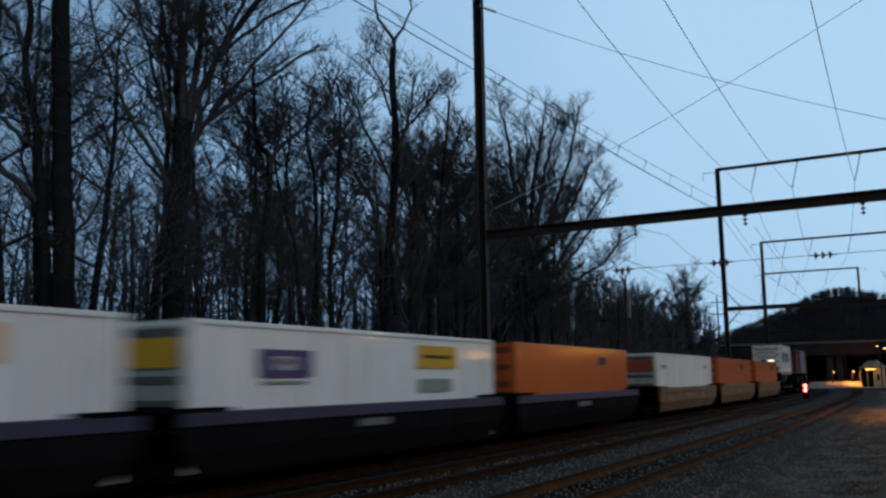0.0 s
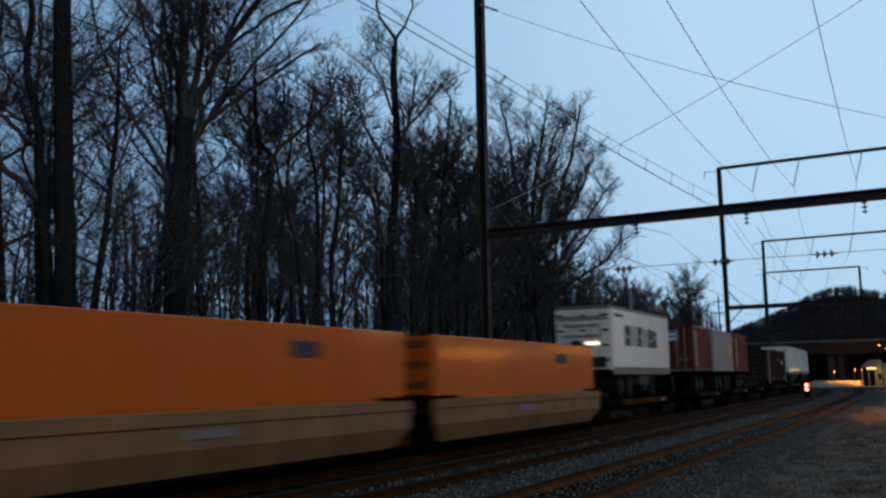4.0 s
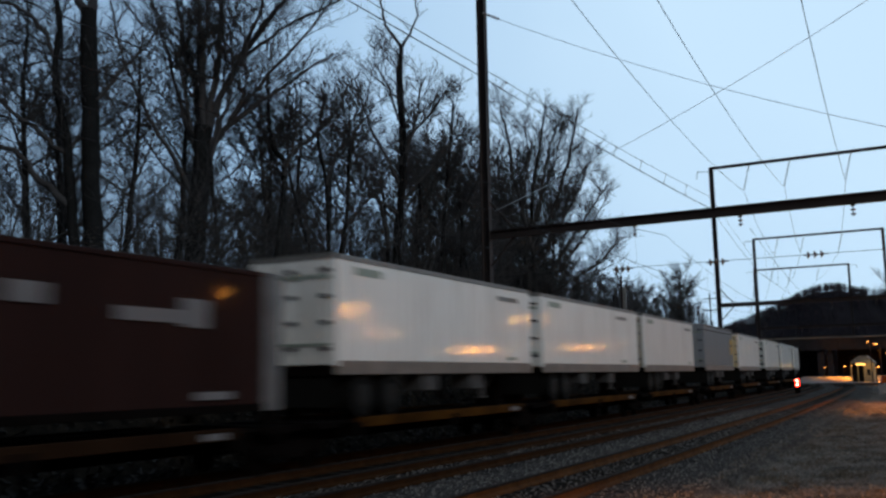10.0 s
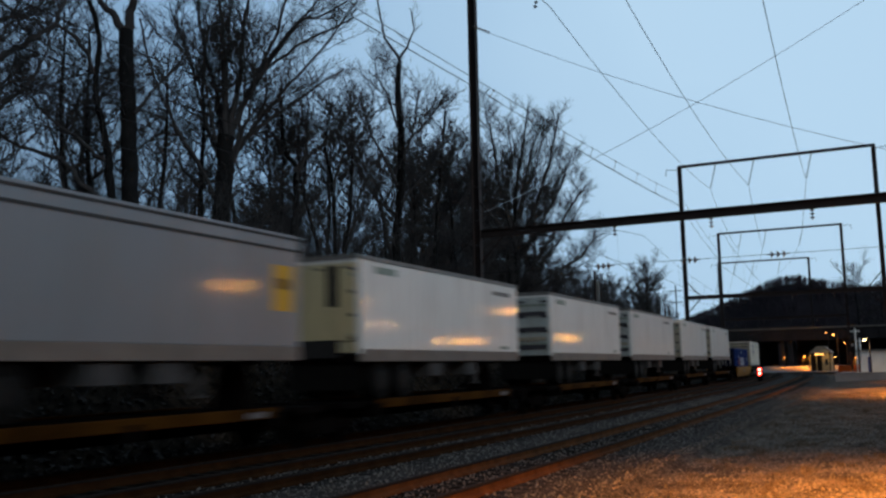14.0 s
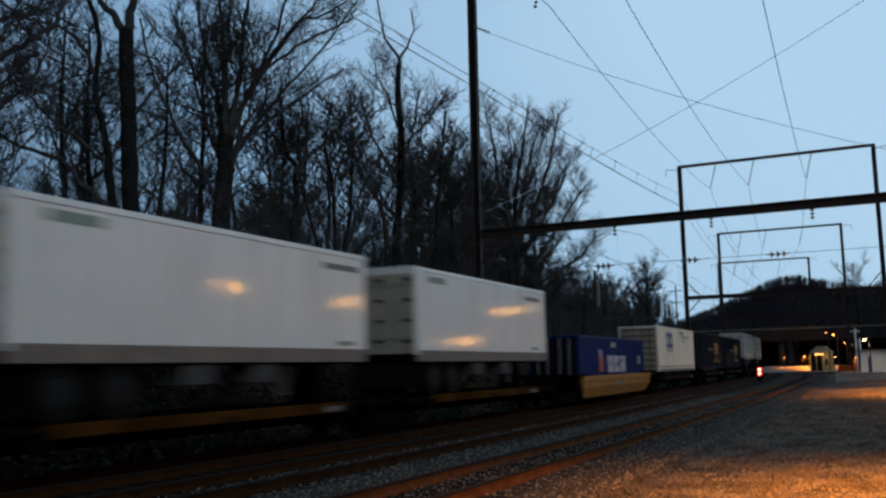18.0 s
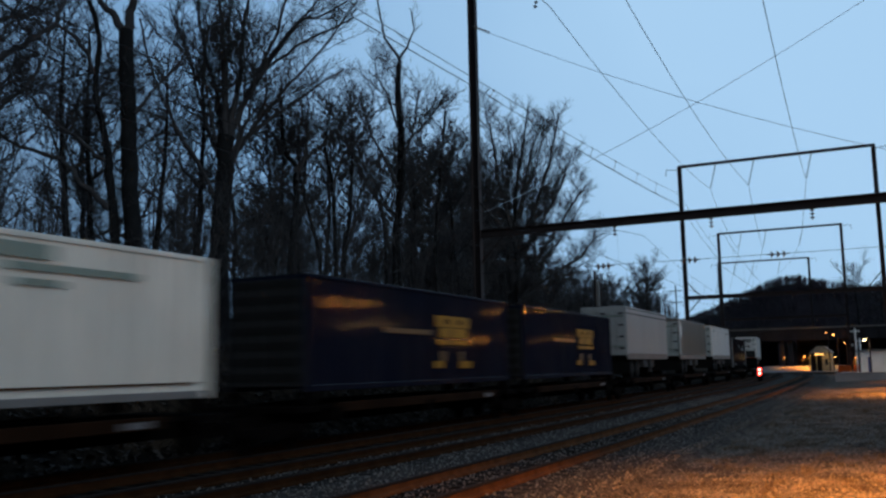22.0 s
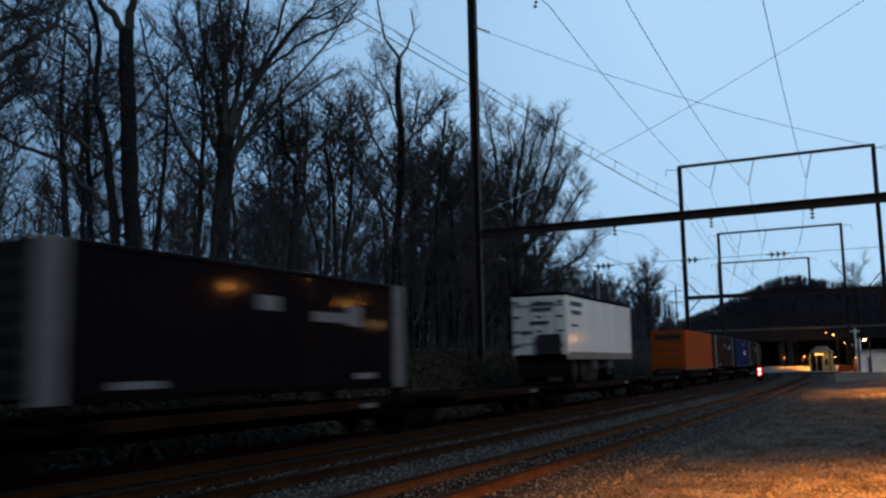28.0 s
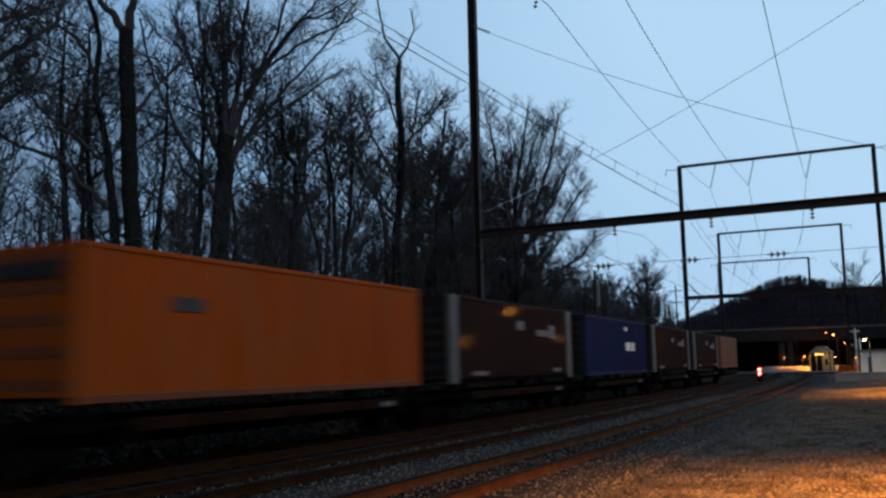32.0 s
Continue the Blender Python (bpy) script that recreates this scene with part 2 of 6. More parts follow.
M = {
    "stone": mat("pale_stone", (0.19, 0.175, 0.155), 0.9, 0, 0.7, 6.0, spec=0.1),
    "ballast_stone": mat("grey_ballast_stone", (0.13, 0.127, 0.122), 0.9, 0, 0.7, 6.0, spec=0.1),
    "straw": mat("dry_grass", (0.125, 0.105, 0.08), 0.9, 0, 0.6, 2.0, spec=0.1),
    "rail_side": mat("rusty_rail", (0.062, 0.028, 0.010), 0.9, 0.0, 0.6, 3.0, 0.2, 30, spec=0.06),
    # darkened copy of the rail for the tracks that the lamps leave unlit
    "rail_shaded": mat("shaded_rusty_rail", (0.026, 0.011, 0.004), 0.9, 0.0, 0.5, 3.0, 0.2, 30, spec=0.04),
    "rail_top": mat("worn_rail_head", (0.016, 0.013, 0.012), 0.8, 0.0, 0.4, 4.0, spec=0.06),
    "tie": mat("creosoted_tie", (0.009, 0.008, 0.007), 0.95, 0, 0.5, 2.0, 0.4, 25, rnd=0.3, spec=0.1),
    # bark and twig are tinted grey-blue to carry the dusk haze in their colour
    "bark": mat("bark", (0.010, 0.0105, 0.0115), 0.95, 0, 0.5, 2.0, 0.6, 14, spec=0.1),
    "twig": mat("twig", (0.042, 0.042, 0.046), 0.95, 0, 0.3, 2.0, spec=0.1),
    "leaf": mat("dead_leaf", (0.038, 0.026, 0.018), 0.9, 0, 0.85, 9.0),
    "steel": mat("weathered_steel", (0.015, 0.009, 0.0095), 0.8, 0.0, 0.45, 1.5, 0.2, 20),
    "wire": mat("wire", (0.014, 0.014, 0.016), 0.8, 0.0, 0.2, 3.0, spec=0.1),
    "ceramic": mat("brown_ceramic", (0.05, 0.03, 0.025), 0.3, 0, 0.2, 6.0),
    # near black: the shade under the cars is put into this colour
    "under": mat("near_black_steel", (0.004, 0.0032, 0.003), 1.0, 0.0, 0.5, 2.0, 0.2, 18, spec=0.02),
    "spine": mat("dark_brown_spine", (0.015, 0.0075, 0.004), 0.9, 0, 0.6, 1.2, 0.1, 20, spec=0.03),
    "tyre": mat("tyre_rubber", (0.006, 0.006, 0.006), 0.95, 0, 0.3, 6.0, spec=0.1),
    "rim": mat("painted_rim", (0.012, 0.012, 0.012), 0.7, 0.0, 0.4, 6.0, spec=0.15),
    "wellyellow": mat("well_yellow", (0.25, 0.115, 0.013), 0.75, 0, 0.35, 0.8, 0.1, 16),
    "welltan": mat("well_tan", (0.15, 0.086, 0.032), 0.75, 0, 0.35, 0.8, 0.1, 16),
    # near-black grey: the shade below the top chord is painted in
    "wellgrey": mat("well_shaded_grey", (0.009, 0.008, 0.009), 0.9, 0, 0.6, 0.8, 0.1, 16, spec=0.03),
    "white": mat("white_trailer_skin", (0.72, 0.73, 0.73), 0.45, 0, 0.12, 0.7, 0, 30, coat=0.6, streak=0.2, wavy=0.011, grime=0.5),
    "offwhite": mat("offwhite_container", (0.70, 0.68, 0.62), 0.45, 0, 0.14, 0.9, 0, 30, coat=0.2, streak=0.2, grime=0.7),
    "grey": mat("silver_grey_skin", (0.22, 0.245, 0.28), 0.35, 0.1, 0.16, 0.7, 0, 30, coat=0.6, streak=0.2, wavy=0.011, grime=0.5),
    "champagne": mat("polished_metal_skin", (0.15, 0.14, 0.12), 0.34, 0.4, 0.25, 0.7, 0, 30, streak=0.2, wavy=0.011, grime=0.5),
    "orange": mat("orange_container", (0.275, 0.050, 0.002), 0.6, 0, 0.2, 0.9, 0, 30, streak=0.2, spec=0.08, grime=0.4),
    "orange_gloss": mat("orange_gloss", (0.42, 0.078, 0.003), 0.35, 0, 0.15, 0.9, 0, 30, coat=0.4, streak=0.2, spec=0.3, wavy=0.02, grime=0.3),
    "salmon": mat("faded_orange_container", (0.15, 0.058, 0.028), 0.55, 0, 0.2, 0.9, 0, 30, streak=0.2),
    "brown": mat("brown_container", (0.022, 0.011, 0.0105), 0.5, 0, 0.3, 0.9, 0, 30, spec=0.02, streak=0.2, coat=0.10),
    "umber": mat("near_black_container", (0.0050, 0.0036, 0.0054), 0.6, 0, 0.3, 0.9, 0, 30, spec=0.02, streak=0.2, coat=0.2, wavy=0.006),
    "oxide": mat("red_oxide_container", (0.085, 0.018, 0.016), 0.5, 0, 0.25, 0.9, 0, 30, spec=0.2, coat=0.15, streak=0.2),
    "navy": mat("navy_container", (0.0035, 0.0055, 0.0150), 0.6, 0, 0.4, 0.9, 0, 30, spec=0.02, streak=0.2, coat=0.30, wavy=0.016, grime=0.10),
    "blue": mat("blue_container", (0.003, 0.016, 0.092), 0.5, 0, 0.2, 0.9, 0, 30, spec=0.08, streak=0.2),
    # duller copy of the blue, with the haze of distance in its colour
    "hazyblue": mat("hazy_blue_container", (0.007, 0.014, 0.060), 0.55, 0, 0.25, 0.9, 0, 30, spec=0.06, streak=0.2),
    "yellowmark": mat("yellow_marking", (0.55, 0.31, 0.012), 0.5, 0, 0.12, 2.0),
    "whitemark": mat("white_marking", (0.75, 0.75, 0.75), 0.5, 0, 0.12, 2.0),
    "palemark": mat("faded_pale_marking", (0.30, 0.32, 0.40), 0.5, 0, 0.25, 2.0),
    "bluemark": mat("blue_marking", (0.05, 0.07, 0.20), 0.5, 0, 0.12, 2.0),
    "darkmark": mat("dark_marking", (0.05, 0.05, 0.06), 0.6, 0, 0.15, 2.0, spec=0.1),
    "violetmark": mat("violet_marking", (0.05, 0.035, 0.13), 0.5, 0, 0.12, 2.0),
    "stripgrey": mat("mauve_grey_label", (0.20, 0.175, 0.20), 0.6, 0, 0.25, 2.0),
    "striplines": mat("faded_label_print", (0.125, 0.105, 0.125), 0.6, 0, 0.25, 2.0),
    "oxide_dark": mat("dark_red_print", (0.045, 0.012, 0.012), 0.6, 0, 0.2, 2.0, spec=0.1),
    "emblemblue": mat("bright_blue_marking", (0.10, 0.20, 0.46), 0.5, 0, 0.15, 2.0),
    "ochremark": mat("soiled_ochre_marking", (0.30, 0.150, 0.010), 0.5, 0, 0.55, 2.2, spec=0.2),
    "silver": mat("pale_silver_skin", (0.37, 0.39, 0.40), 0.35, 0.0, 0.16, 0.7, 0, 30, coat=0.6, streak=0.2, wavy=0.011, grime=0.45),
    "brownmark": mat("dull_ochre_marking", (0.10, 0.055, 0.015), 0.5, 0, 0.15, 2.0),
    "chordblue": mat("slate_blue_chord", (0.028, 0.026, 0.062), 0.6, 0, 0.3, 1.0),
    "redmark": mat("red_marking", (0.30, 0.055, 0.035), 0.5, 0, 0.12, 2.0),
    "greenmark": mat("grey_green_marking", (0.20, 0.25, 0.22), 0.5, 0, 0.12, 2.0),
    "rail_trim": mat("grey_edge_rail", (0.15, 0.15, 0.15), 0.6, 0.0, 0.3, 2.0),
    "endgrey": mat("pale_grey_post", (0.10, 0.103, 0.11), 0.6, 0.0, 0.3, 2.0),
    "fadedmark": mat("faded_white_marking", (0.12, 0.12, 0.13), 0.6, 0, 0.2, 3.0),
    # darkened copy of the orange paints shade on door ribs and bottom rails
    "orangeshade": mat("shaded_orange_panel", (0.13, 0.030, 0.004), 0.7, 0.0, 0.3, 2.0),
    "spine_yellow": mat("scuffed_yellow_sill", (0.042, 0.017, 0.003), 0.9, 0, 0.9, 1.2, 0.1, 20, spec=0.03),
    "doorbar": mat("galvanised_bar", (0.30, 0.31, 0.32), 0.5, 0.5, 0.3, 6.0),
    "doorline": mat("dark_door_band", (0.075, 0.085, 0.085), 0.7, 0, 0.4, 2.0),
    "sill": mat("grimy_pinkish_rail", (0.155, 0.128, 0.115), 0.7, 0.0, 0.35, 1.5, 0, 30, grime=0.5),
    # two end skins: dirt, plus the dimmer, bluer light on end faces painted in
    "soiled_shade": mat("soiled_shaded_door_skin", (0.30, 0.285, 0.235), 0.6, 0, 0.4, 0.8, 0, 30, streak=0.3, grime=0.9),
    "coolend": mat("bluish_door_skin", (0.36, 0.42, 0.43), 0.5, 0, 0.3, 0.8, 0, 30, streak=0.3, grime=0.8),
    "cream": mat("cream_door_skin", (0.50, 0.44, 0.27), 0.6, 0, 0.2, 0.8, 0, 30, streak=0.3, grime=0.6),
    "leg": mat("grey_landing_gear", (0.055, 0.055, 0.058), 0.8, 0, 0.4, 3.0, spec=0.1),
    # pale blue-grey lets the guys fade into the sky by colour
    "paleguy": mat("pale_stranded_wire", (0.28, 0.33, 0.40), 0.8, 0.0, 0.2, 3.0, spec=0.1),
    "signal_core": glow("signal_lamp_core", (1.0, 0.42, 0.32), 9.0),
    "dark": mat("plain_near_black", (0.012, 0.012, 0.013), 0.9, 0, 0.2, 2.0),
    "concrete": mat("stained_concrete", (0.12, 0.115, 0.11), 0.9, 0, 0.4, 0.5, 0.3, 10),
    "pale_concrete": mat("pale_concrete", (0.30, 0.31, 0.33), 0.85, 0, 0.35, 0.6, 0.3, 10),
    "bridge": mat("dark_girder_paint", (0.018, 0.018, 0.022), 0.8, 0.0, 0.4, 0.4, 0.1, 10, spec=0.15),
    "house": mat("pale_render", (0.30, 0.24, 0.15), 0.8, 0, 0.2, 0.8),
    "slate": mat("slate_roof", (0.13, 0.135, 0.14), 0.7, 0, 0.3, 1.0, 0.3, 8),
    "whitewall": mat("white_boards", (0.66, 0.68, 0.70), 0.7, 0, 0.15, 1.0),
    "asphalt": mat("asphalt", (0.06, 0.058, 0.056), 0.85, 0, 0.4, 0.6, 0.4, 30),
    "hill": mat("wooded_hillside", (0.013, 0.011, 0.014), 1.0, 0, 0.5, 0.06, 1.0, 0.5, spec=0.05),
    "farwood": mat("far_woods", (0.026, 0.021, 0.027), 1.0, 0, 0.3, 0.2, spec=0.05),
    "lamp_eaves": glow("warm_eaves_lamp", (1.0, 0.55, 0.15), 3.0),
    "lamp_far": glow("far_sodium_lamp", (1.0, 0.38, 0.08), 8.0),
    "lamp_far_pale": glow("far_pale_lamp", (1.0, 0.66, 0.34), 14.0),
    "lamp_on": glow("sodium_lamp", (1.0, 0.38, 0.06), 300.0),
    "lamp_white": glow("pale_lamp", (1.0, 0.56, 0.24), 110.0),
    "signal_red": glow("red_lens_halo", (1.0, 0.035, 0.022), 7.0),
    # glows in place of a reflected glint on a trailer's nose
    "glint_strip": glow("pale_glint", (1.0, 0.95, 0.72), 1.6),
}


def ground_material():
    """Leaf litter, ballast and gravel lane in one sheet, parted by ragged edges along two masks fitted to the view; a
    third paints oil and the dark under the train.
    """
    m = bpy.data.materials.new("ground_mix")
    m.use_nodes = True
    n, l = m.node_tree.nodes, m.node_tree.links
    b = n["Principled BSDF"]
    b.inputs["Roughness"].default_value, b.inputs["Specular IOR Level"].default_value = 1.0, 0.02
    t = n.new("ShaderNodeTexCoord")

    def noise_of(scale, detail):
        q = n.new("ShaderNodeTexNoise")
        q.inputs["Scale"].default_value, q.inputs["Detail"].default_value = scale, detail
        l.new(t.outputs["Object"], q.inputs["Vector"])
        return q.outputs["Fac"]

    def ramp_of(src, p0, c0, p1, c1):
        r = n.new("ShaderNodeValToRGB")
        r.color_ramp.elements[0].position, r.color_ramp.elements[1].position = p0, p1
        r.color_ramp.elements[0].color, r.color_ramp.elements[1].color = (*c0, 1), (*c1, 1)
        l.new(src, r.inputs["Fac"])
        return r.outputs["Color"]

    fine, mid, big, ragged = noise_of(16.0, 4), noise_of(3.0, 5), noise_of(0.9, 6), noise_of(1.3, 6)
    litter = ramp_of(mid, 0.35, (0.006, 0.005, 0.004), 0.7, (0.042, 0.030, 0.021))
    ballast = ramp_of(fine, 0.38, (0.010, 0.0095, 0.009), 0.70, (0.080, 0.077, 0.074))
    lane_a = ramp_of(fine, 0.36, (0.012, 0.011, 0.010), 0.66, (0.20, 0.178, 0.155))
    lane_b = ramp_of(fine, 0.36, (0.010, 0.009, 0.008), 0.70, (0.10, 0.088, 0.074))

    def mix(fac, a, c):
        q = n.new("ShaderNodeMixRGB")
        l.new(fac, q.inputs[0])
        l.new(a, q.inputs[1])
        l.new(c, q.inputs[2])
        return q.outputs[0]

    at = n.new("ShaderNodeAttribute")
    at.attribute_name = "cover"
    sep = n.new("ShaderNodeSeparateColor")
    l.new(at.outputs["Color"], sep.inputs[0])

    def ragged_mask(src):
        a = n.new("ShaderNodeMath")
        a.operation = "MULTIPLY_ADD"
        a.inputs[1].default_value = 0.7
        l.new(ragged, a.inputs[0])
        l.new(src, a.inputs[2])
        r = n.new("ShaderNodeMapRange")
        r.inputs["From Min"].default_value, r.inputs["From Max"].default_value = 0.68, 1.02
        l.new(a.outputs[0], r.inputs["Value"])
        return r.outputs[0]

    patch = n.new("ShaderNodeMapRange")
    patch.inputs["From Min"].default_value, patch.inputs["From Max"].default_value = 0.45, 0.62
    l.new(big, patch.inputs["Value"])
    lane = mix(patch.outputs[0], lane_a, lane_b)
    col = mix(ragged_mask(sep.outputs[0]), litter, ballast)
    # one painted tone for oil stains and for the shade under the train
    oily_shade = ramp_of(fine, 0.35, (0.003, 0.0026, 0.0022), 0.75, (0.015, 0.012, 0.010))
    col = mix(ragged_mask(sep.outputs[2]), col, oily_shade)
    col = mix(ragged_mask(sep.outputs[1]), col, lane)
    l.new(col, b.inputs["Base Color"])
    bp = n.new("ShaderNodeBump")
    bp.inputs["Strength"].default_value, bp.inputs["Distance"].default_value = 1.0, 0.05
    l.new(fine, bp.inputs["Height"])
    l.new(bp.outputs["Normal"], b.inputs["Normal"])
    return m


# ---- mesh helpers
def box(bm, x0, x1, y0, y1, z0, z1, bev=0.0):
    vs = [bm.verts.new((x, y, z)) for z in (z0, z1) for y in (y0, y1) for x in (x0, x1)]
    for q in ((0, 2, 3, 1), (4, 5, 7, 6), (0, 1, 5, 4), (2, 6, 7, 3), (0, 4, 6, 2), (1, 3, 7, 5)):
        bm.faces.new([vs[i] for i in q])
    if bev:
        es = list({e for v in vs for e in v.link_edges})
        bmesh.ops.bevel(bm, geom=es, offset=bev, segments=1, affect="EDGES")


def tube(bm, a, b, r0, r1=None, n=8, cap=True):
    a, b = Vector(a), Vector(b)
    r1 = r0 if r1 is None else r1
    d = (b - a).normalized()
    u = d.cross(Vector((0, 0, 1) if abs(d.z) < 0.9 else (1, 0, 0))).normalized()
    w = d.cross(u)
    rings = []
    for p, r in ((a, r0), (b, r1)):
        rings.append([bm.verts.new(p + (u * math.cos(2 * math.pi * i / n) + w * math.sin(2 * math.pi * i / n)) * r) for i in range(n)])
    for i in range(n):
        bm.faces.new((rings[0][i], rings[0][(i + 1) % n], rings[1][(i + 1) % n], rings[1][i]))
    if cap:
        bm.faces.new(rings[0][::-1])
        bm.faces.new(rings[1])


def prism(bm, outline, y0, y1):
    """An outline in x, z pulled along y."""
    a = [bm.verts.new((x, y0, z)) for x, z in outline]
    b = [bm.verts.new((x, y1, z)) for x, z in outline]
    n = len(a)
    for i in range(n):
        bm.faces.new((a[i], a[(i + 1) % n], b[(i + 1) % n], b[i]))
    bm.faces.new(a[::-1])
    bm.faces.new(b)


def to_mesh(name, bm, material):
    bmesh.ops.recalc_face_normals(bm, faces=bm.faces)
    me = bpy.data.meshes.new(name)
    bm.to_mesh(me)
    bm.free()
    me.materials.append(material)
    return me


def part(name, bm, material, parent, label=""):
    ob = new(name, to_mesh(name, bm, material) if isinstance(bm, bmesh.types.BMesh) else bm)
    ob.parent = parent
    return tagged(ob, label)


def boxpart(name, dims, material, parent, label="", bev=0.0):
    bm = bmesh.new()
    box(bm, *dims, bev)
    return part(name, bm, material, parent, label)


def raw_mesh(name, verts, faces, material):
    me = bpy.data.meshes.new(name)
    me.from_pydata(verts, [], faces)
    me.materials.append(material)
    me.update()
    return me


# ---- the line: a long gentle bend to the left
def line_at(s, off=0.0):
    """Place and heading s metres along the far track, off metres to its right."""
    c, q = 0.000232, min(max(0.0, s), 116.0)
    h, x, y = 2 * c * q, -13.70 - c * q * q, min(s, 116.0)
    r, turn = 240.0, 0.30
    if s > 116.0:
        a = min((s - 116.0) / r, turn)
        x -= r * (math.cos(h) - math.cos(h + a))
        y += r * (math.sin(h + a) - math.sin(h))
        h += a
        rest = max(0.0, s - 116.0 - r * turn)
        x, y = x - rest * math.sin(h), y + rest * math.cos(h)
    return x + off * math.cos(h), y + off * math.sin(h), h


OFF_C, OFF_B, OFF_A = 0.0, 3.13, 6.87
# ---- ground
def ground_height(x, y):
    cx, _, _ = line_at(max(-20.0, y)) if y < 260 else line_at(260)
    d = x - cx
    z = -0.32
    if d < -2.4:
        t = min(1.0, (-2.4 - d) / 4.6)
        z += 3.0 * (t * t * (3 - 2 * t)) * (1.0 if y < 90 else max(0.25, 1 - (y - 90) / 120))
        if d < -7.0:
            z += 0.04 * (-7.0 - d) + 0.095 * max(0.0, min(60.0, -22.0 - d))
        z += 0.22 * noise.noise((x * 0.35, y * 0.35, 0.0)) * t
    if -2.2 < d < 9.4:
        z = -0.20
    elif d >= 9.4:
        z = -0.38 + 0.05 * noise.noise((x * 0.5, y * 0.5, 3.0)) + min(0.25, 0.03 * (d - 9.4))
    return z


def make_ground():
    xs = [-1500, -700, -300, -160, -110] + [-80 + 2 * i for i in range(20)] + [-40 + 0.8 * i for i in range(20)] + [-24 + 0.25 * i for i in range(94)] + [-0.4 + 0.8 * i for i in range(30)] + [25, 28, 32, 40, 60, 110, 300, 1500]
    ys = [-1500, -400, -120, -60, -30] + [-20 + 1.5 * i for i in range(100)] + [132 + 5 * i for i in range(30)] + [300, 400, 700, 2500]
    verts = [(x, y, ground_height(x, y)) for y in ys for x in xs]
    n = len(xs)
    faces = [(j * n + i, j * n + i + 1, (j + 1) * n + i + 1, (j + 1) * n + i) for j in range(len(ys) - 1) for i in range(n - 1)]
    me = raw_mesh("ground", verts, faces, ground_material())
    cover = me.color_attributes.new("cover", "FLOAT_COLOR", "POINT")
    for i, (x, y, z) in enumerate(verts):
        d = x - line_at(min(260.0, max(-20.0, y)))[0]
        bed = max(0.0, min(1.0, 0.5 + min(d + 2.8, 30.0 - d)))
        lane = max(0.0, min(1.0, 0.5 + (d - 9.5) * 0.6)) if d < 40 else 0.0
        oil_shade = max(max(0.0, min(1.0, 0.5 + (0.70 - abs(d - o)) * 3)) for o in (OFF_A, OFF_B, OFF_C))
        # the wider band paints the darkness under and beside the train
        oil_shade = max(oil_shade, max(0.0, min(1.0, 0.5 + (4.1 - abs(d)) * 2)) * 0.9)
        cover.data[i].color = (bed, lane, oil_shade if -3 < d < 9 else 0.0, 1.0)
    for f in me.polygons:
        f.use_smooth = True
    tagged(new("ground", me), "leaf-strewn bank, ballast bed and gravel lane", "ground", kind="structure")


make_ground()


def sweep(name, outline, off, s0, s1, step, material, zoff=0.0):
    rows, n = [], len(outline)
    k = int((s1 - s0) / step) + 1
    for j in range(k + 1):
        s = s0 + (s1 - s0) * j / k
        for ox, oz in outline:
            x, y, h = line_at(s, off + ox)
            rows.append((x, y, oz + zoff))
    faces = [(j * n + i, j * n + (i + 1) % n, (j + 1) * n + (i + 1) % n, (j + 1) * n + i) for j in range(k) for i in range(n)]
    return raw_mesh(name, rows, faces, material)


RAIL = [(-0.08, -0.205), (0.08, -0.205), (0.08, -0.165), (0.018, -0.135), (0.018, -0.041), (-0.018, -0.041), (-0.018, -0.135), (-0.08, -0.165)]
HEAD = [(-0.036, -0.042), (0.036, -0.042), (0.036, -0.006), (0.028, 0.0), (-0.028, 0.0), (-0.036, -0.006)]


def make_track(off, label, ties):
    e = tagged(new("railway_track"), label, "railway track", "tracks of the line", "structure")
    for side in (-0.725, 0.725):
        r = part("rail", sweep("rail", RAIL, off + side, -25, 240 if off < 1 else 149, 3.0, M["rail_side" if off > 5 else "rail_shaded"]), None, e, "rust-brown steel rail")
        part("rail_head", sweep("rail_head", HEAD, off + side, -25, 240 if off < 1 else 149, 3.0, M["rail_top"]), M["rail_top"], r, "worn running surface")
    bm = bmesh.new()
    box(bm, -1.28, 1.28, -0.11, 0.11, -0.34, -0.172, 0.012)
    me = to_mesh("tie", bm, M["tie"])
    for i in range(ties):
        s = 4.0 + 0.52 * i
        x, y, h = line_at(s, off)
        t = part("tie", me, None, e)
        t.matrix_basis = pose(x + random.uniform(-0.03, 0.03), y, random.uniform(-0.03, -0.012), 0, 0, math.degrees(h) + random.uniform(-1, 1))


make_track(OFF_A, "rusty running track on grey ballast beside the gravel lane", 170)
make_track(OFF_B, "middle running track on dark ballast", 170)
make_track(OFF_C, "far running track under the passing freight train", 120)


# ---- overhead line
def hbeam(bm, a, b, w, d, side):
    """A wide-flange section from a to b; side is the way across its web."""
    a, b, side = Vector(a), Vector(b), Vector(side).normalized()
    ax = (b - a).normalized()
    q = ax.cross(side).normalized()
    h, f, t, g = d / 2 + 0.02, d / 2 - 0.02, 0.015, w / 2
    outline = [(-h, -g), (-f, -g), (-f, -t), (f, -t), (f, -g), (h, -g), (h, g), (f, g), (f, t), (-f, t), (-f, g), (-h, g)]
    ra, rb = [[bm.verts.new(p + side * i + q * j) for i, j in outline] for p in (a, b)]
    for i in range(12):
        bm.faces.new((ra[i], ra[(i + 1) % 12], rb[(i + 1) % 12], rb[i]))
    bm.faces.new(ra[::-1])
    bm.faces.new(rb)


TOP, MAIN = 24.3, 9.08
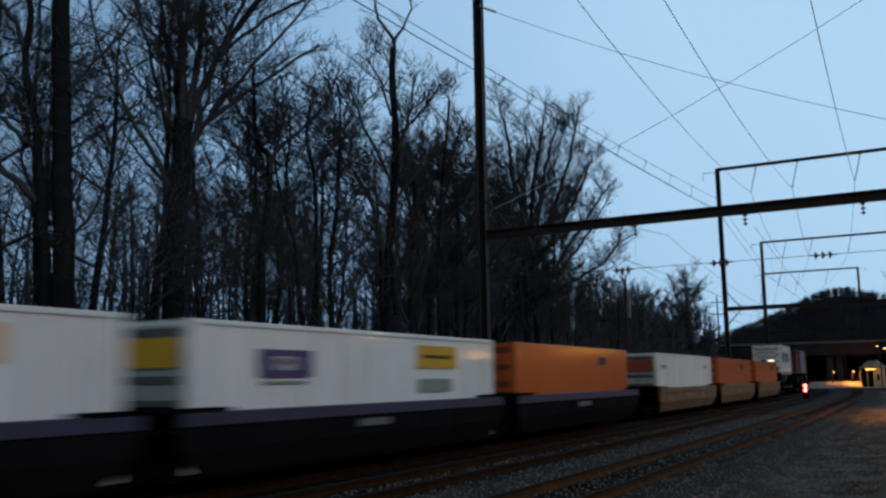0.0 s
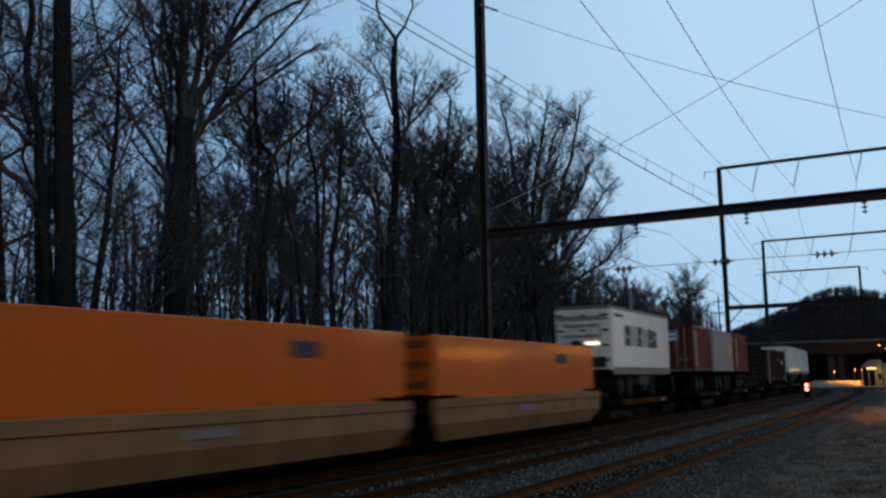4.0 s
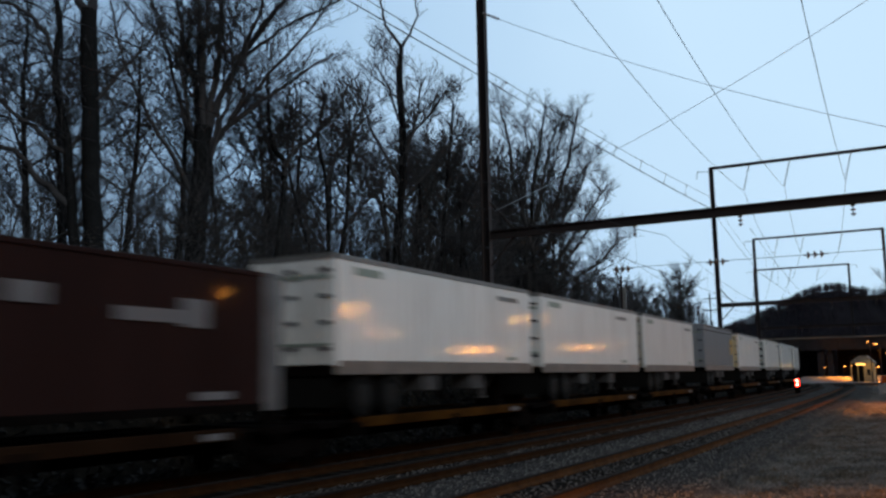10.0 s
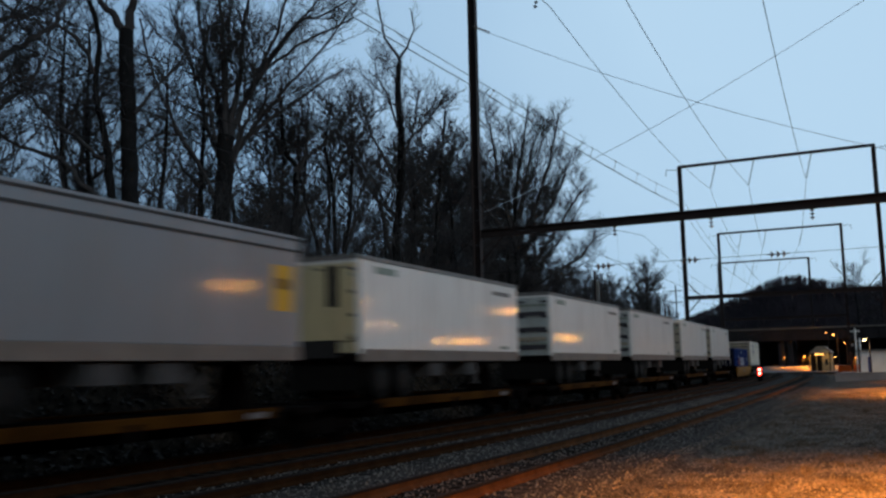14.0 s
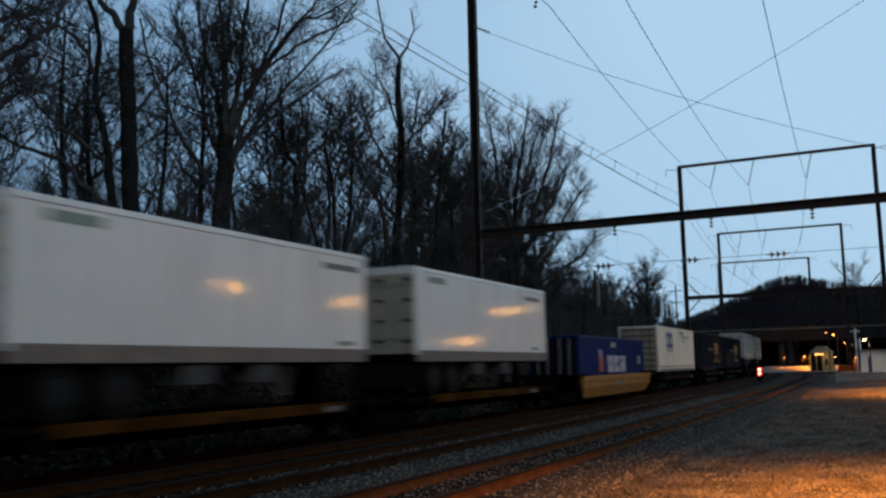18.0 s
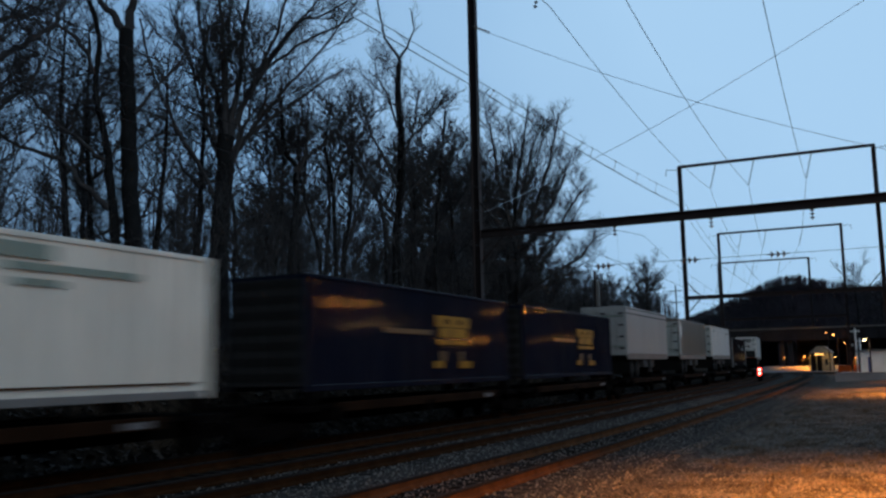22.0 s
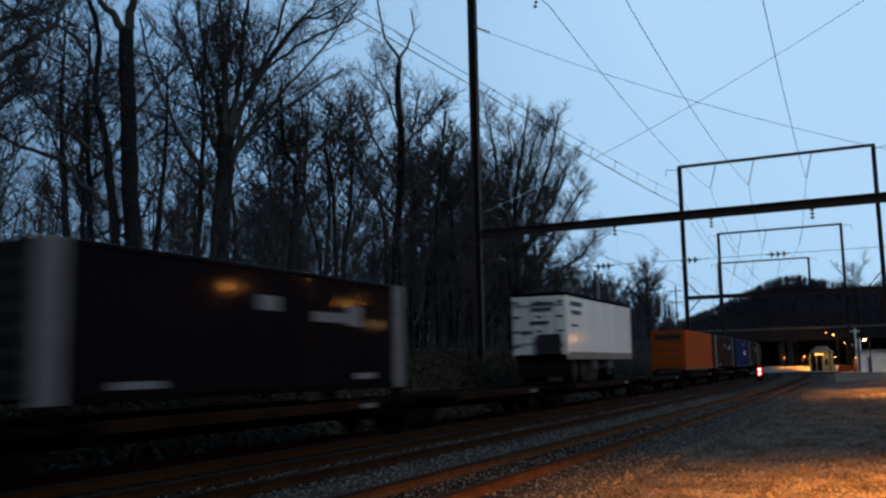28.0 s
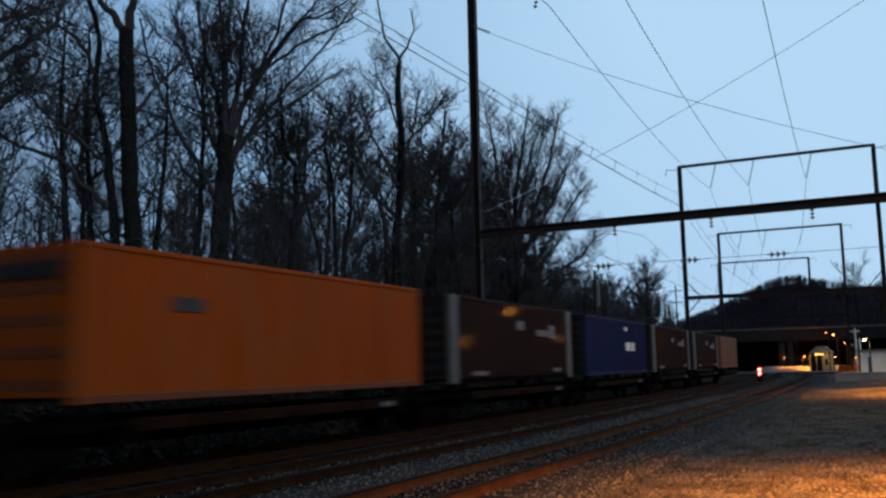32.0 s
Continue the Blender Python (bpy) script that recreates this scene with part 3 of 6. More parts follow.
PORTALS = [(-20.2, 2.2, 44.8, 1.0), (-20.9, -0.7, 103.3, 0.0), (-26.7, -6.9, 162.1, 0.0), (-35.2, -16.0, 211.4, 0.0)]
STRINGS = (0.20, 0.405, 0.70)


def string_of_discs(bm, a, b, n=7, r=0.12):
    a, b = Vector(a), Vector(b)
    tube(bm, a, b, 0.02, n=5)
    for i in range(n):
        c = a.lerp(b, (i + 0.5) / n)
        d = (b - a).normalized() * 0.035
        tube(bm, c - d, c + d, r, r * 0.45, 8)


def make_portal(xl, xr, y, big):
    e = tagged(new("catenary_portal"), "rust-dark steel catenary portal with tall posts spanning the tracks", "catenary portal", "catenary portals")
    e.location = (xl, y, 0)
    w = xr - xl
    base = ground_height(xl, y)
    for x, b in ((0.0, base - 0.3), (w, ground_height(xr, y) - 0.3)):
        bm = bmesh.new()
        hbeam(bm, (x, 0, b), (x, 0, TOP), 0.36, 0.40, (1, 0, 0))
        part("post", bm, M["steel"], e)
    bm = bmesh.new()
    hbeam(bm, (0.2, 0, MAIN), (w - 0.2, 0, MAIN), 0.30, 0.40, (0, 0, 1))
    beam = part("main_beam", bm, M["steel"], e)
    bm = bmesh.new()
    hbeam(bm, (-0.1, 0, TOP - 0.1), (w + 0.1, 0, TOP - 0.1), 0.2, 0.28, (0, 0, 1))
    part("top_strut", bm, M["steel"], e)
    for sx, px in ((1, 0.2), (-1, w - 0.2)):
        for dz in (1.75, -1.6):
            bm = bmesh.new()
            tube(bm, (px, 0, MAIN + dz), (px + sx * 1.35, 0, MAIN + (0.18 if dz > 0 else -0.18)), 0.055, n=6)
            part("knee_brace", bm, M["steel"], e)
    for sx, px in ((-1, 0.0), (1, w)):
        bm = bmesh.new()
        tube(bm, (px, 0, TOP - 0.45), (px + sx * 1.5, 0, TOP - 0.3), 0.035, n=6)
        tube(bm, (px + sx * 1.5, 0, TOP - 0.3), (px + sx * 1.6, 0, TOP - 1.1), 0.035, n=6)
        part("arm", bm, M["steel"], e)
    for k in STRINGS:
        bm = bmesh.new()
        string_of_discs(bm, (w * k, 0, TOP - 0.25), (w * k - 0.7, 0, TOP - 3.0), 12, 0.13)
        part("insulator_string", bm, M["ceramic"], e)
    if big:
        for k in (0.340, 0.549, 0.746):
            bm = bmesh.new()
            for dx in (-0.27, 0.0, 0.27):
                tube(bm, (20.8 * k + dx - 0.06, 0, 6.84), (20.8 * k + dx + 0.06, 0, 6.84), 0.18, 0.04, 8)
            tube(bm, (20.8 * k - 0.5, 0, 6.84), (20.8 * k + 0.5, 0, 6.84), 0.025, n=5)
            part("strain_insulator", bm, M["ceramic"], e)
    bm = bmesh.new()
    tube(bm, (0.2, 0, 6.9), (w - 0.2, 0, 6.84), 0.012, n=4)
    part("cross_span", bm, M["wire"], e)
    for k in (0.38, 0.595, 0.80):
        bm = bmesh.new()
        string_of_discs(bm, (w * k - 0.8, 0, MAIN - 0.2), (w * k - 0.8, 0, MAIN - 0.75), 3, 0.12)
        part("hanger_insulator", bm, M["ceramic"], e)
    return e


for p in PORTALS:
    make_portal(*p)

ALL = [(-20.2, 0.6, -15.0), (-20.2, 0.6, 44.8)] + [q[:3] for q in PORTALS[1:]] + [(-52.0, -33.0, 300.0)]


def wire_run(name, label, pts, r, sag=0.0, n=10, m="wire"):
    line = [Vector(pts[0])]
    for a, b in zip(pts[:-1], pts[1:]):
        a, b = Vector(a), Vector(b)
        line += [a.lerp(b, i / n) - Vector((0, 0, sag * 4 * (i / n) * (1 - i / n))) for i in range(1, n + 1)]
    vs, fs = [], []
    for k, q in enumerate(line):
        d = (line[min(k + 1, len(line) - 1)] - line[max(k - 1, 0)]).normalized()
        u = d.cross(Vector((0, 0, 1))).normalized()
        w = d.cross(u)
        vs += [tuple(q + u * r), tuple(q + w * r), tuple(q - u * r), tuple(q - w * r)]
        if k:
            fs += [(4 * k - 4 + i, 4 * k - 4 + (i + 1) % 4, 4 * k + (i + 1) % 4, 4 * k + i) for i in range(4)]
    return tagged(new(name, raw_mesh(name, vs, fs, M[m])), label, "overhead wire", "overhead wires")


# the near ends are moved sideways to fit the camera's view
for k, shift in zip(STRINGS, (1.2, 0.9, 1.5)):
    wire_run("transmission_wire", "dark high-tension conductor hung from the top struts", [(a + (b - a) * k - 0.7 + (shift if y < 60 else 0.0), y, TOP - 3.05) for a, b, y in ALL], 0.024, 0.9)
FEED, GAP = (17.2, 18.1, 21.0, 21.0, 21.0, 21.0), (0.42, 0.44, 1.2, 1.2, 1.2, 1.2)
for low, dx in ((0.0, -0.15), (1.0, -0.25), (1.18, -0.12)):
    wire_run("feeder_wire", "dark feeder wire strung past the portal posts", [(a + dx, y, z - g * low) for (a, b, y), z, g in zip(ALL, FEED, GAP)], 0.022, 0.25)
# spacers: a slanted rod with a clamp on either wire
for k, t in ((0, 0.30), (0, 0.62), (1, 0.055), (1, 0.175), (1, 0.285), (1, 0.405), (1, 0.525), (1, 0.66), (1, 0.80)):
    (a0, _, y0), (a1, _, y1) = ALL[k], ALL[k + 1]
    top = Vector((a0 + (a1 - a0) * t - 0.15, y0 + (y1 - y0) * t + 0.12, FEED[k] + (FEED[k + 1] - FEED[k]) * t - t * (1 - t)))
    low = top + Vector((-0.1, -0.45, -GAP[k] - (GAP[k + 1] - GAP[k]) * t))
    e = tagged(new("wire_spacer"), "short dark clamp rod between two feeder wires", "wire spacer", "wire spacers")
    e.location = top
    bm = bmesh.new()
    tube(bm, (0, 0, 0), low - top, 0.02, n=5)
    part("rod", bm, M["ceramic"], e)
    for q in (Vector((0, 0, 0)), low - top):
        bm = bmesh.new()
        tube(bm, q - Vector((0, 0.09, 0)), q + Vector((0, 0.09, 0)), 0.06, n=8)
        part("clamp", bm, M["ceramic"], e)
for off in (OFF_C, OFF_B, OFF_A):
    span = []
    for a, b, y in ALL[1 if off == OFF_A else 0:]:
        x, yy, h = line_at(y if y < 87 else y + 2, off)
        span.append((x, y))
    bm = bmesh.new()
    mess, cont = [(x, y, 8.25) for x, y in span], [(x, y, 6.45) for x, y in span]
    for a, b in zip(mess[:-1], mess[1:]):
        a, b = Vector(a), Vector(b)
        prev = a
        for i in range(1, 13):
            t = i / 12
            q = a.lerp(b, t) - Vector((0, 0, 1.2 * 4 * t * (1 - t)))
            tube(bm, prev, q, 0.011, n=4, cap=False)
            if i < 12:
                tube(bm, q, (q.x, q.y, 6.45), 0.004, n=3, cap=False)
            prev = q
    for a, b in zip(cont[:-1], cont[1:]):
        tube(bm, a, b, 0.011, n=4, cap=False)
    tagged(new("contact_line", to_mesh("contact_line", bm, M["wire"])), "thin contact wire with hangers over a track", "overhead wire", "overhead wires")
wire_run("guy_wire", "slack grey guy wire across the portal", [(-20.05, 44.5, 20.9), (0.5, 44.5, 11.1)], 0.013, 0.5, m="paleguy")
wire_run("guy_wire", "slack grey guy wire across the portal", [(0.5, 44.3, 18.6), (-19.5, 44.3, 10.2)], 0.013, 0.5, m="paleguy")
bm = bmesh.new()
string_of_discs(bm, (-20.0, 44.5, 20.88), (-19.0, 44.5, 20.32), 6, 0.09)
tagged(new("guy_insulator", to_mesh("guy_insulator", bm, M["ceramic"])), "dark insulator string at the end of a guy wire", "insulator")
# ---- the train. A vehicle's own space: x across (the lane side is +), y back along the train from its leading end, z up from the rail
W2 = 1.22
TRAIN = []


def ride(ob, s0, length, middle=None):
    """middle: the place on the train from which its early offset is taken."""
    TRAIN.append((ob, s0, length, s0 + length / 2 if middle is None else middle))
    return ob


def corrugated(bm, x, y0, y1, z0, z1, sign, pitch=0.28, depth=0.036):
    n = max(4, int((y1 - y0) / pitch))
    step = (y1 - y0) / n
    prof = []
    for i in range(n):
        y = y0 + i * step
        prof += [(y, 0), (y + step * 0.32, 0), (y + step * 0.5, depth), (y + step * 0.82, depth)]
    prof.append((y1, 0))
    a = [bm.verts.new((x - sign * d, y, z0)) for y, d in prof]
    b = [bm.verts.new((x - sign * d, y, z1)) for y, d in prof]
    for i in range(len(a) - 1):
        bm.faces.new((a[i], a[i + 1], b[i + 1], b[i]))


def marks(e, items, face):
    """Painted panels on the lane side: name, y from the lead end, z, material, label."""
    for name, y0, y1, z0, z1, m, lab in items:
        boxpart(name, (face + 0.004, face + 0.008, y0, y1, z0, z1), M[m], e, lab)


def lead_end(e, w, zb, zt, skin, dark=False, boards=0, panel=None, half=0.10):
    """Door gear on the leading end."""
    for x in (-0.75, -0.30, 0.30, 0.75):
        bm = bmesh.new()
        tube(bm, (x, -0.045, zb + 0.12), (x, -0.045, zt - 0.12), 0.02, n=6)
        part("locking_bar", bm, M[panel or ("doorbar" if not dark else "under")], e)
    # blue doors take navy, which paints the shaded end face
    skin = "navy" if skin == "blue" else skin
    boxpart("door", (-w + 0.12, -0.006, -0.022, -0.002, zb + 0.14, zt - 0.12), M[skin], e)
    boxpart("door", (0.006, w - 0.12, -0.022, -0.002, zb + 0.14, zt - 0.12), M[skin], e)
    for i in range(boards):
        z = zb + 0.35 + i * (zt - zb - 0.6) / max(1, boards - 1)
        # dark bands that stand slightly proud of the doors
        boxpart("door_panel", (-w + 0.18, w - 0.18, -0.034, -0.024, z - half, z + half), M[panel or ("rim" if dark else "greenmark")], e, "dark band across the doors")


def container(label, length, zb, zt, skin, items=(), end="doors", trim=None, group="containers on the train", ribs=True):
    e = tagged(new("shipping_container"), label, "container", group)
    tr = M["endgrey"] if trim else M[skin]
    bm = bmesh.new()
    if ribs:
        corrugated(bm, W2 - 0.02, 0.12, length - 0.12, zb + 0.15, zt - 0.10, 1)
        corrugated(bm, -W2 + 0.02, 0.12, length - 0.12, zb + 0.15, zt - 0.10, -1)
        box(bm, -W2 + 0.07, W2 - 0.07, 0.01, length - 0.01, zb + 0.12, zt - 0.02)
    else:
        box(bm, -W2 + 0.005, W2 - 0.005, 0.01, length - 0.01, zb + 0.12, zt - 0.02)
    part("body", bm, M[skin], e)
    for x in (-1, 1):
        for y in (0, 1):
            xs = (-W2, -W2 + 0.14) if x < 0 else (W2 - 0.14, W2)
            d = 0.50 if trim else 0.16
            ys = (0, d) if y == 0 else (length - d, length)
            boxpart("corner_post", (*xs, *ys, zb, zt), tr, e, "pale grey end panel" if trim else "", 0.012)
        xs = (-W2 + 0.003, -W2 + 0.10) if x < 0 else (W2 - 0.10, W2 - 0.003)
        boxpart("bottom_rail", (*xs, 0.16, length - 0.16, zb + 0.01, zb + 0.16), M["under" if skin in ("brown", "umber") else "orangeshade" if skin == "orange" else "rail_trim"] if skin in ("brown", "umber", "orange", "offwhite") else M[skin], e, bev=0.01)
        boxpart("top_rail", (*xs, 0.16, length - 0.16, zt - 0.10, zt), M[skin], e, bev=0.01)
    if end == "doors":
        lead_end(e, W2, zb, zt, skin)
    elif end == "dark":
        # doors near black, darker than the container's sides
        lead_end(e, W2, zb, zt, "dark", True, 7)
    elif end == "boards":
        lead_end(e, W2, zb, zt, "soiled_shade" if skin == "offwhite" else skin, True, 7 if skin == "offwhite" else 5, "doorline" if skin == "offwhite" else "orangeshade", 0.045 if skin == "offwhite" else 0.10)
    elif end == "striped":
        lead_end(e, W2, zb, zt, "coolend", True, 6, "doorline", 0.08)
    marks(e, items, W2)
    return e


def wheel(name, e, x, y, z, r, w, rim=True):
    bm = bmesh.new()
    tube(bm, (x - w / 2, y, z), (x + w / 2, y, z), r, n=20)
    t = part(name, bm, M["tyre"], e)
    if rim:
        bm = bmesh.new()
        sx = 1 if x > 0 else -1
        tube(bm, (x + sx * w / 2, y, z), (x + sx * (w / 2 + 0.02), y, z), r * 0.55, r * 0.45, 14)
        part("rim", bm, M["rim"], t)
    return t


def trailer(label, length, zb, zt, skin, items=(), band=0.0, roofm="rail_trim", group="trailers on the train", cab=False, doors=None):
    """A road trailer on its own wheels, carried on a flat car."""
    e = tagged(new("road_trailer"), label, "trailer", group)
    w = 1.24
    bm = bmesh.new()
    box(bm, -w, w, 0.0, length, zb + 0.30, zt - 0.14, 0.03)
    part("body", bm, M[skin], e)
    bm = bmesh.new()
    prism(bm, [(-w - 0.005, zt - 0.14 - band), (w + 0.008, zt - 0.14 - band), (w + 0.004, zt - 0.03), (w - 0.1, zt), (-w + 0.1, zt), (-w - 0.005, zt - 0.03)], -0.004, length + 0.004)
    part("roof", bm, M[roofm], e, "grey roof with rounded top rail")
    if band:
        for z in (zt - 0.14 - band, zt - 0.12):
            boxpart("band_line", (w + 0.009, w + 0.016, 0.0, length, z - 0.03, z + 0.03), M["leg"], e, "dark line along the roof band")
    for sx in (-1, 1):
        xs = (w - 0.05, w + 0.006) if sx > 0 else (-w - 0.006, -w + 0.05)
        boxpart("bottom_rail", (*xs, 0.0, length, zb, zb + 0.32), M["sill"], e, "grimy lower side rail", 0.006)
        boxpart("corner_post", (*((w - 0.1, w + 0.007) if sx > 0 else (-w - 0.007, -w + 0.1)), -0.006, 0.12, zb + 0.2, zt - 0.14), M["rail_trim"] if skin == "champagne" else M[skin], e)
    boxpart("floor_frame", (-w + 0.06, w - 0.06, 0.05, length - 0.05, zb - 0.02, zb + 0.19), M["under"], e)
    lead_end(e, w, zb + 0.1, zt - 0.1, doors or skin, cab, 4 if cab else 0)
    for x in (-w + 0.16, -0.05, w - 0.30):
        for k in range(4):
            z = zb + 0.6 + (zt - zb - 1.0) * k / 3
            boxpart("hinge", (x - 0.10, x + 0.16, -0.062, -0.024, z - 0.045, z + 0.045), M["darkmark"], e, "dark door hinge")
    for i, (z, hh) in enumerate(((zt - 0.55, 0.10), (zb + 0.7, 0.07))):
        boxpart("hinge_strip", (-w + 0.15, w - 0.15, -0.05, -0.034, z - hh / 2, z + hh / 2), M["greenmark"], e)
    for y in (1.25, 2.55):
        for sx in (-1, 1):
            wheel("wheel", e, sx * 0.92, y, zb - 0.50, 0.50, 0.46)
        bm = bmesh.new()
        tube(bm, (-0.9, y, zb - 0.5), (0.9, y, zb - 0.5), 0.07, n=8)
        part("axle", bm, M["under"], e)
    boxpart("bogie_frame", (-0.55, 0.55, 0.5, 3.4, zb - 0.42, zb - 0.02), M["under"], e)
    for sx in (-0.75, 0.75):
        bm = bmesh.new()
        box(bm, sx - 0.07, sx + 0.07, length - 3.1, length - 2.95, zb - 0.72, zb + 0.02)
        box(bm, sx - 0.13, sx + 0.13, length - 3.18, length - 2.87, zb - 0.76, zb - 0.72)
        tube(bm, (sx, length - 3.0, zb - 0.6), (sx, length - 2.2, zb), 0.03, n=6)
        part("landing_leg", bm, M["leg"], e, "grey landing leg with a brace")
    for sx in (-1, 1):
        for y in (4.2, length - 4.6):
            boxpart("tool_box", (*((0.55, 1.15) if sx > 0 else (-1.15, -0.55)), y, y + 0.9, zb - 0.45, zb - 0.03), M["leg"], e, "grey box under the floor", 0.02)
    boxpart("mudflap", (-1.1, 1.1, 0.12, 0.14, zb - 0.75, zb), M["tyre"], e)
    marks(e, items, w + 0.002)
    return e


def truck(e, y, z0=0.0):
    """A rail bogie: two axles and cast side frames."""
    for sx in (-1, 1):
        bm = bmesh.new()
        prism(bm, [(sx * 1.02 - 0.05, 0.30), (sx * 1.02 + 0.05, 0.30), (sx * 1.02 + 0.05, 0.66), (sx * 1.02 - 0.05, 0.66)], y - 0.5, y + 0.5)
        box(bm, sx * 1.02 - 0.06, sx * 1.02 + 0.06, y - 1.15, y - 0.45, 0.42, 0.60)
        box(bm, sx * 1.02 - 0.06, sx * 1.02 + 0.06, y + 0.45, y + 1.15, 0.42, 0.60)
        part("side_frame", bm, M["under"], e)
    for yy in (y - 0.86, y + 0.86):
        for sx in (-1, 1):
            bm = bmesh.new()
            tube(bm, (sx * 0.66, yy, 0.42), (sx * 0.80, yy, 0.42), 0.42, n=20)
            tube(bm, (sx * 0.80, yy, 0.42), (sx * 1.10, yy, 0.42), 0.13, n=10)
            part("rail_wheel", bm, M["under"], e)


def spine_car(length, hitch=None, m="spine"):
    e = tagged(new("spine_car"), "low yellow-sided skeleton flat car with dark bogies" if m == "spine_yellow" else "low dark brown skeleton flat car with dark bogies", "rail car", "flat cars of the train")
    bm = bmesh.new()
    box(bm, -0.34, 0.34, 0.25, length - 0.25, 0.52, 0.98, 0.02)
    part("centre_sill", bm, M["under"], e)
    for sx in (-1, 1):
        boxpart("side_sill", (*((1.16, 1.26) if sx > 0 else (-1.26, -1.16)), 2.2, length - 2.2, 0.80, 1.04), M[m], e, "scuffed yellow side sill" if m == "spine_yellow" else "dark brown side sill", 0.012)
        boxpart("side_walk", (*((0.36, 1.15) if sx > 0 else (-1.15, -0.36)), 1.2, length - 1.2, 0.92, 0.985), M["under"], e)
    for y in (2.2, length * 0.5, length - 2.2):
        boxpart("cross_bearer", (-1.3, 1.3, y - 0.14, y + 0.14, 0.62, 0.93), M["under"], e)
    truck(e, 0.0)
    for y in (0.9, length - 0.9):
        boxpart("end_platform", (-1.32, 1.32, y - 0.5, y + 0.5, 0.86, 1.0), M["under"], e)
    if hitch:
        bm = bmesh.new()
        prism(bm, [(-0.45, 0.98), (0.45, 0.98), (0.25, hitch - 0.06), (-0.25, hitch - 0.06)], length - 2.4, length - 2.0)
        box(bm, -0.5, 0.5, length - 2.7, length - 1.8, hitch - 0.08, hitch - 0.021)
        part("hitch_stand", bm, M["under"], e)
    boxpart("marker_plate", (1.262, 1.268, length - 3.2, length - 2.6, 0.84, 0.96), M["fadedmark"], e, "small pale stencilled panel")
    return e


def well_car(length, well0, well1, ztop, m, label):
    e = tagged(new("well_car"), label, "rail car", "well cars of the train")
    zm = 0.82
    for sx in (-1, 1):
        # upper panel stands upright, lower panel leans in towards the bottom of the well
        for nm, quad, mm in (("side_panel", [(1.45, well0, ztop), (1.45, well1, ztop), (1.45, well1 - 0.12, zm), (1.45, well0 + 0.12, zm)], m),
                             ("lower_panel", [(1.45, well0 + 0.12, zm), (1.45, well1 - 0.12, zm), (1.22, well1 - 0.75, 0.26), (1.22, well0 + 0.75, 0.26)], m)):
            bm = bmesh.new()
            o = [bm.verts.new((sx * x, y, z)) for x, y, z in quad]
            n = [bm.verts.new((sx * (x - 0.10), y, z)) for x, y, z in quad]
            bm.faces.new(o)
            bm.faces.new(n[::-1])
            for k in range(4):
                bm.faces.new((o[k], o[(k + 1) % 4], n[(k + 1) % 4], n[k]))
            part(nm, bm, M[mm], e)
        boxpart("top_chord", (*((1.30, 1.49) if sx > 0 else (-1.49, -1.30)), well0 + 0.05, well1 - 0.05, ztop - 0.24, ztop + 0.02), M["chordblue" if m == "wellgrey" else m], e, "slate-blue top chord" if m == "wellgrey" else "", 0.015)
        for y0, y1 in ((0.1, well0 + 1.3), (well1 - 1.3, length - 0.1)):
            boxpart("walkway", (*((0.9, 1.52) if sx > 0 else (-1.52, -0.9)), y0, y1, ztop + 0.03, ztop + 0.09), M["under"], e, "dark end walkway")
        for k in range(7):
            y = well0 + 1.2 + (well1 - well0 - 2.4) * k / 6
            boxpart("side_post", (*((1.452, 1.47) if sx > 0 else (-1.47, -1.452)), y - 0.05, y + 0.05, zm, ztop - 0.25), M[m], e)
    # dark sheets added to hide pale container ends and keep the gaps dark
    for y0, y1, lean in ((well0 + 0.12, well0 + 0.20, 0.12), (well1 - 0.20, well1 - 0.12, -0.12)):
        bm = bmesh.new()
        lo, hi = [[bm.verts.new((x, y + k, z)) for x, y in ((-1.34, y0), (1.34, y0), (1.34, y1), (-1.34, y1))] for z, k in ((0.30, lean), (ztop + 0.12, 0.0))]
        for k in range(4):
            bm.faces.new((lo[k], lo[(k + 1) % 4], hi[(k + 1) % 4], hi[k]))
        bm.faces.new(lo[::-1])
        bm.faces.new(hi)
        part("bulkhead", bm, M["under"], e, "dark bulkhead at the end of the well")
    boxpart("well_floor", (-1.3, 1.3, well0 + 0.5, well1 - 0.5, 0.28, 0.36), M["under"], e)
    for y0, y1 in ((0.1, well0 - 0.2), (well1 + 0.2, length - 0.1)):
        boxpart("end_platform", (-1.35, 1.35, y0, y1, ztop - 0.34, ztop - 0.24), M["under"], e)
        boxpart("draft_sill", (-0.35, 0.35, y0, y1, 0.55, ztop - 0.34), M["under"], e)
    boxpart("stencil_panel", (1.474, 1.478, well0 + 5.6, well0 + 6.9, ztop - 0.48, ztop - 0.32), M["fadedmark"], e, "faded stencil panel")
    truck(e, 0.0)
    return e


LOW, HIGH = (1.33, 4.18), (2.05, 4.90)
SIGN = (("sign_panel", 8.2, 10.4, 2.33, 2.93, "yellowmark", "yellow warning panel"), ("sign_bar", 8.5, 10.1, 2.58, 2.68, "darkmark", ""), ("sign_panel", 8.3, 10.1, 1.71, 2.05, "greenmark", "faded grey-green panel"))
DOTS = (("mark", 5.75, 6.5, 3.2, 3.53, "fadedmark", "white square emblem"), ("mark", 7.9, 9.4, 3.02, 3.26, "fadedmark", "white logo bar"), ("mark", 9.4, 10.1, 2.95, 3.48, "fadedmark", "white logo block"),
        ("mark", 1.6, 2.9, 1.56, 1.70, "fadedmark", "small white stencil"), ("mark", 9.8, 10.8, 1.60, 1.75, "fadedmark", "small white stencil"))

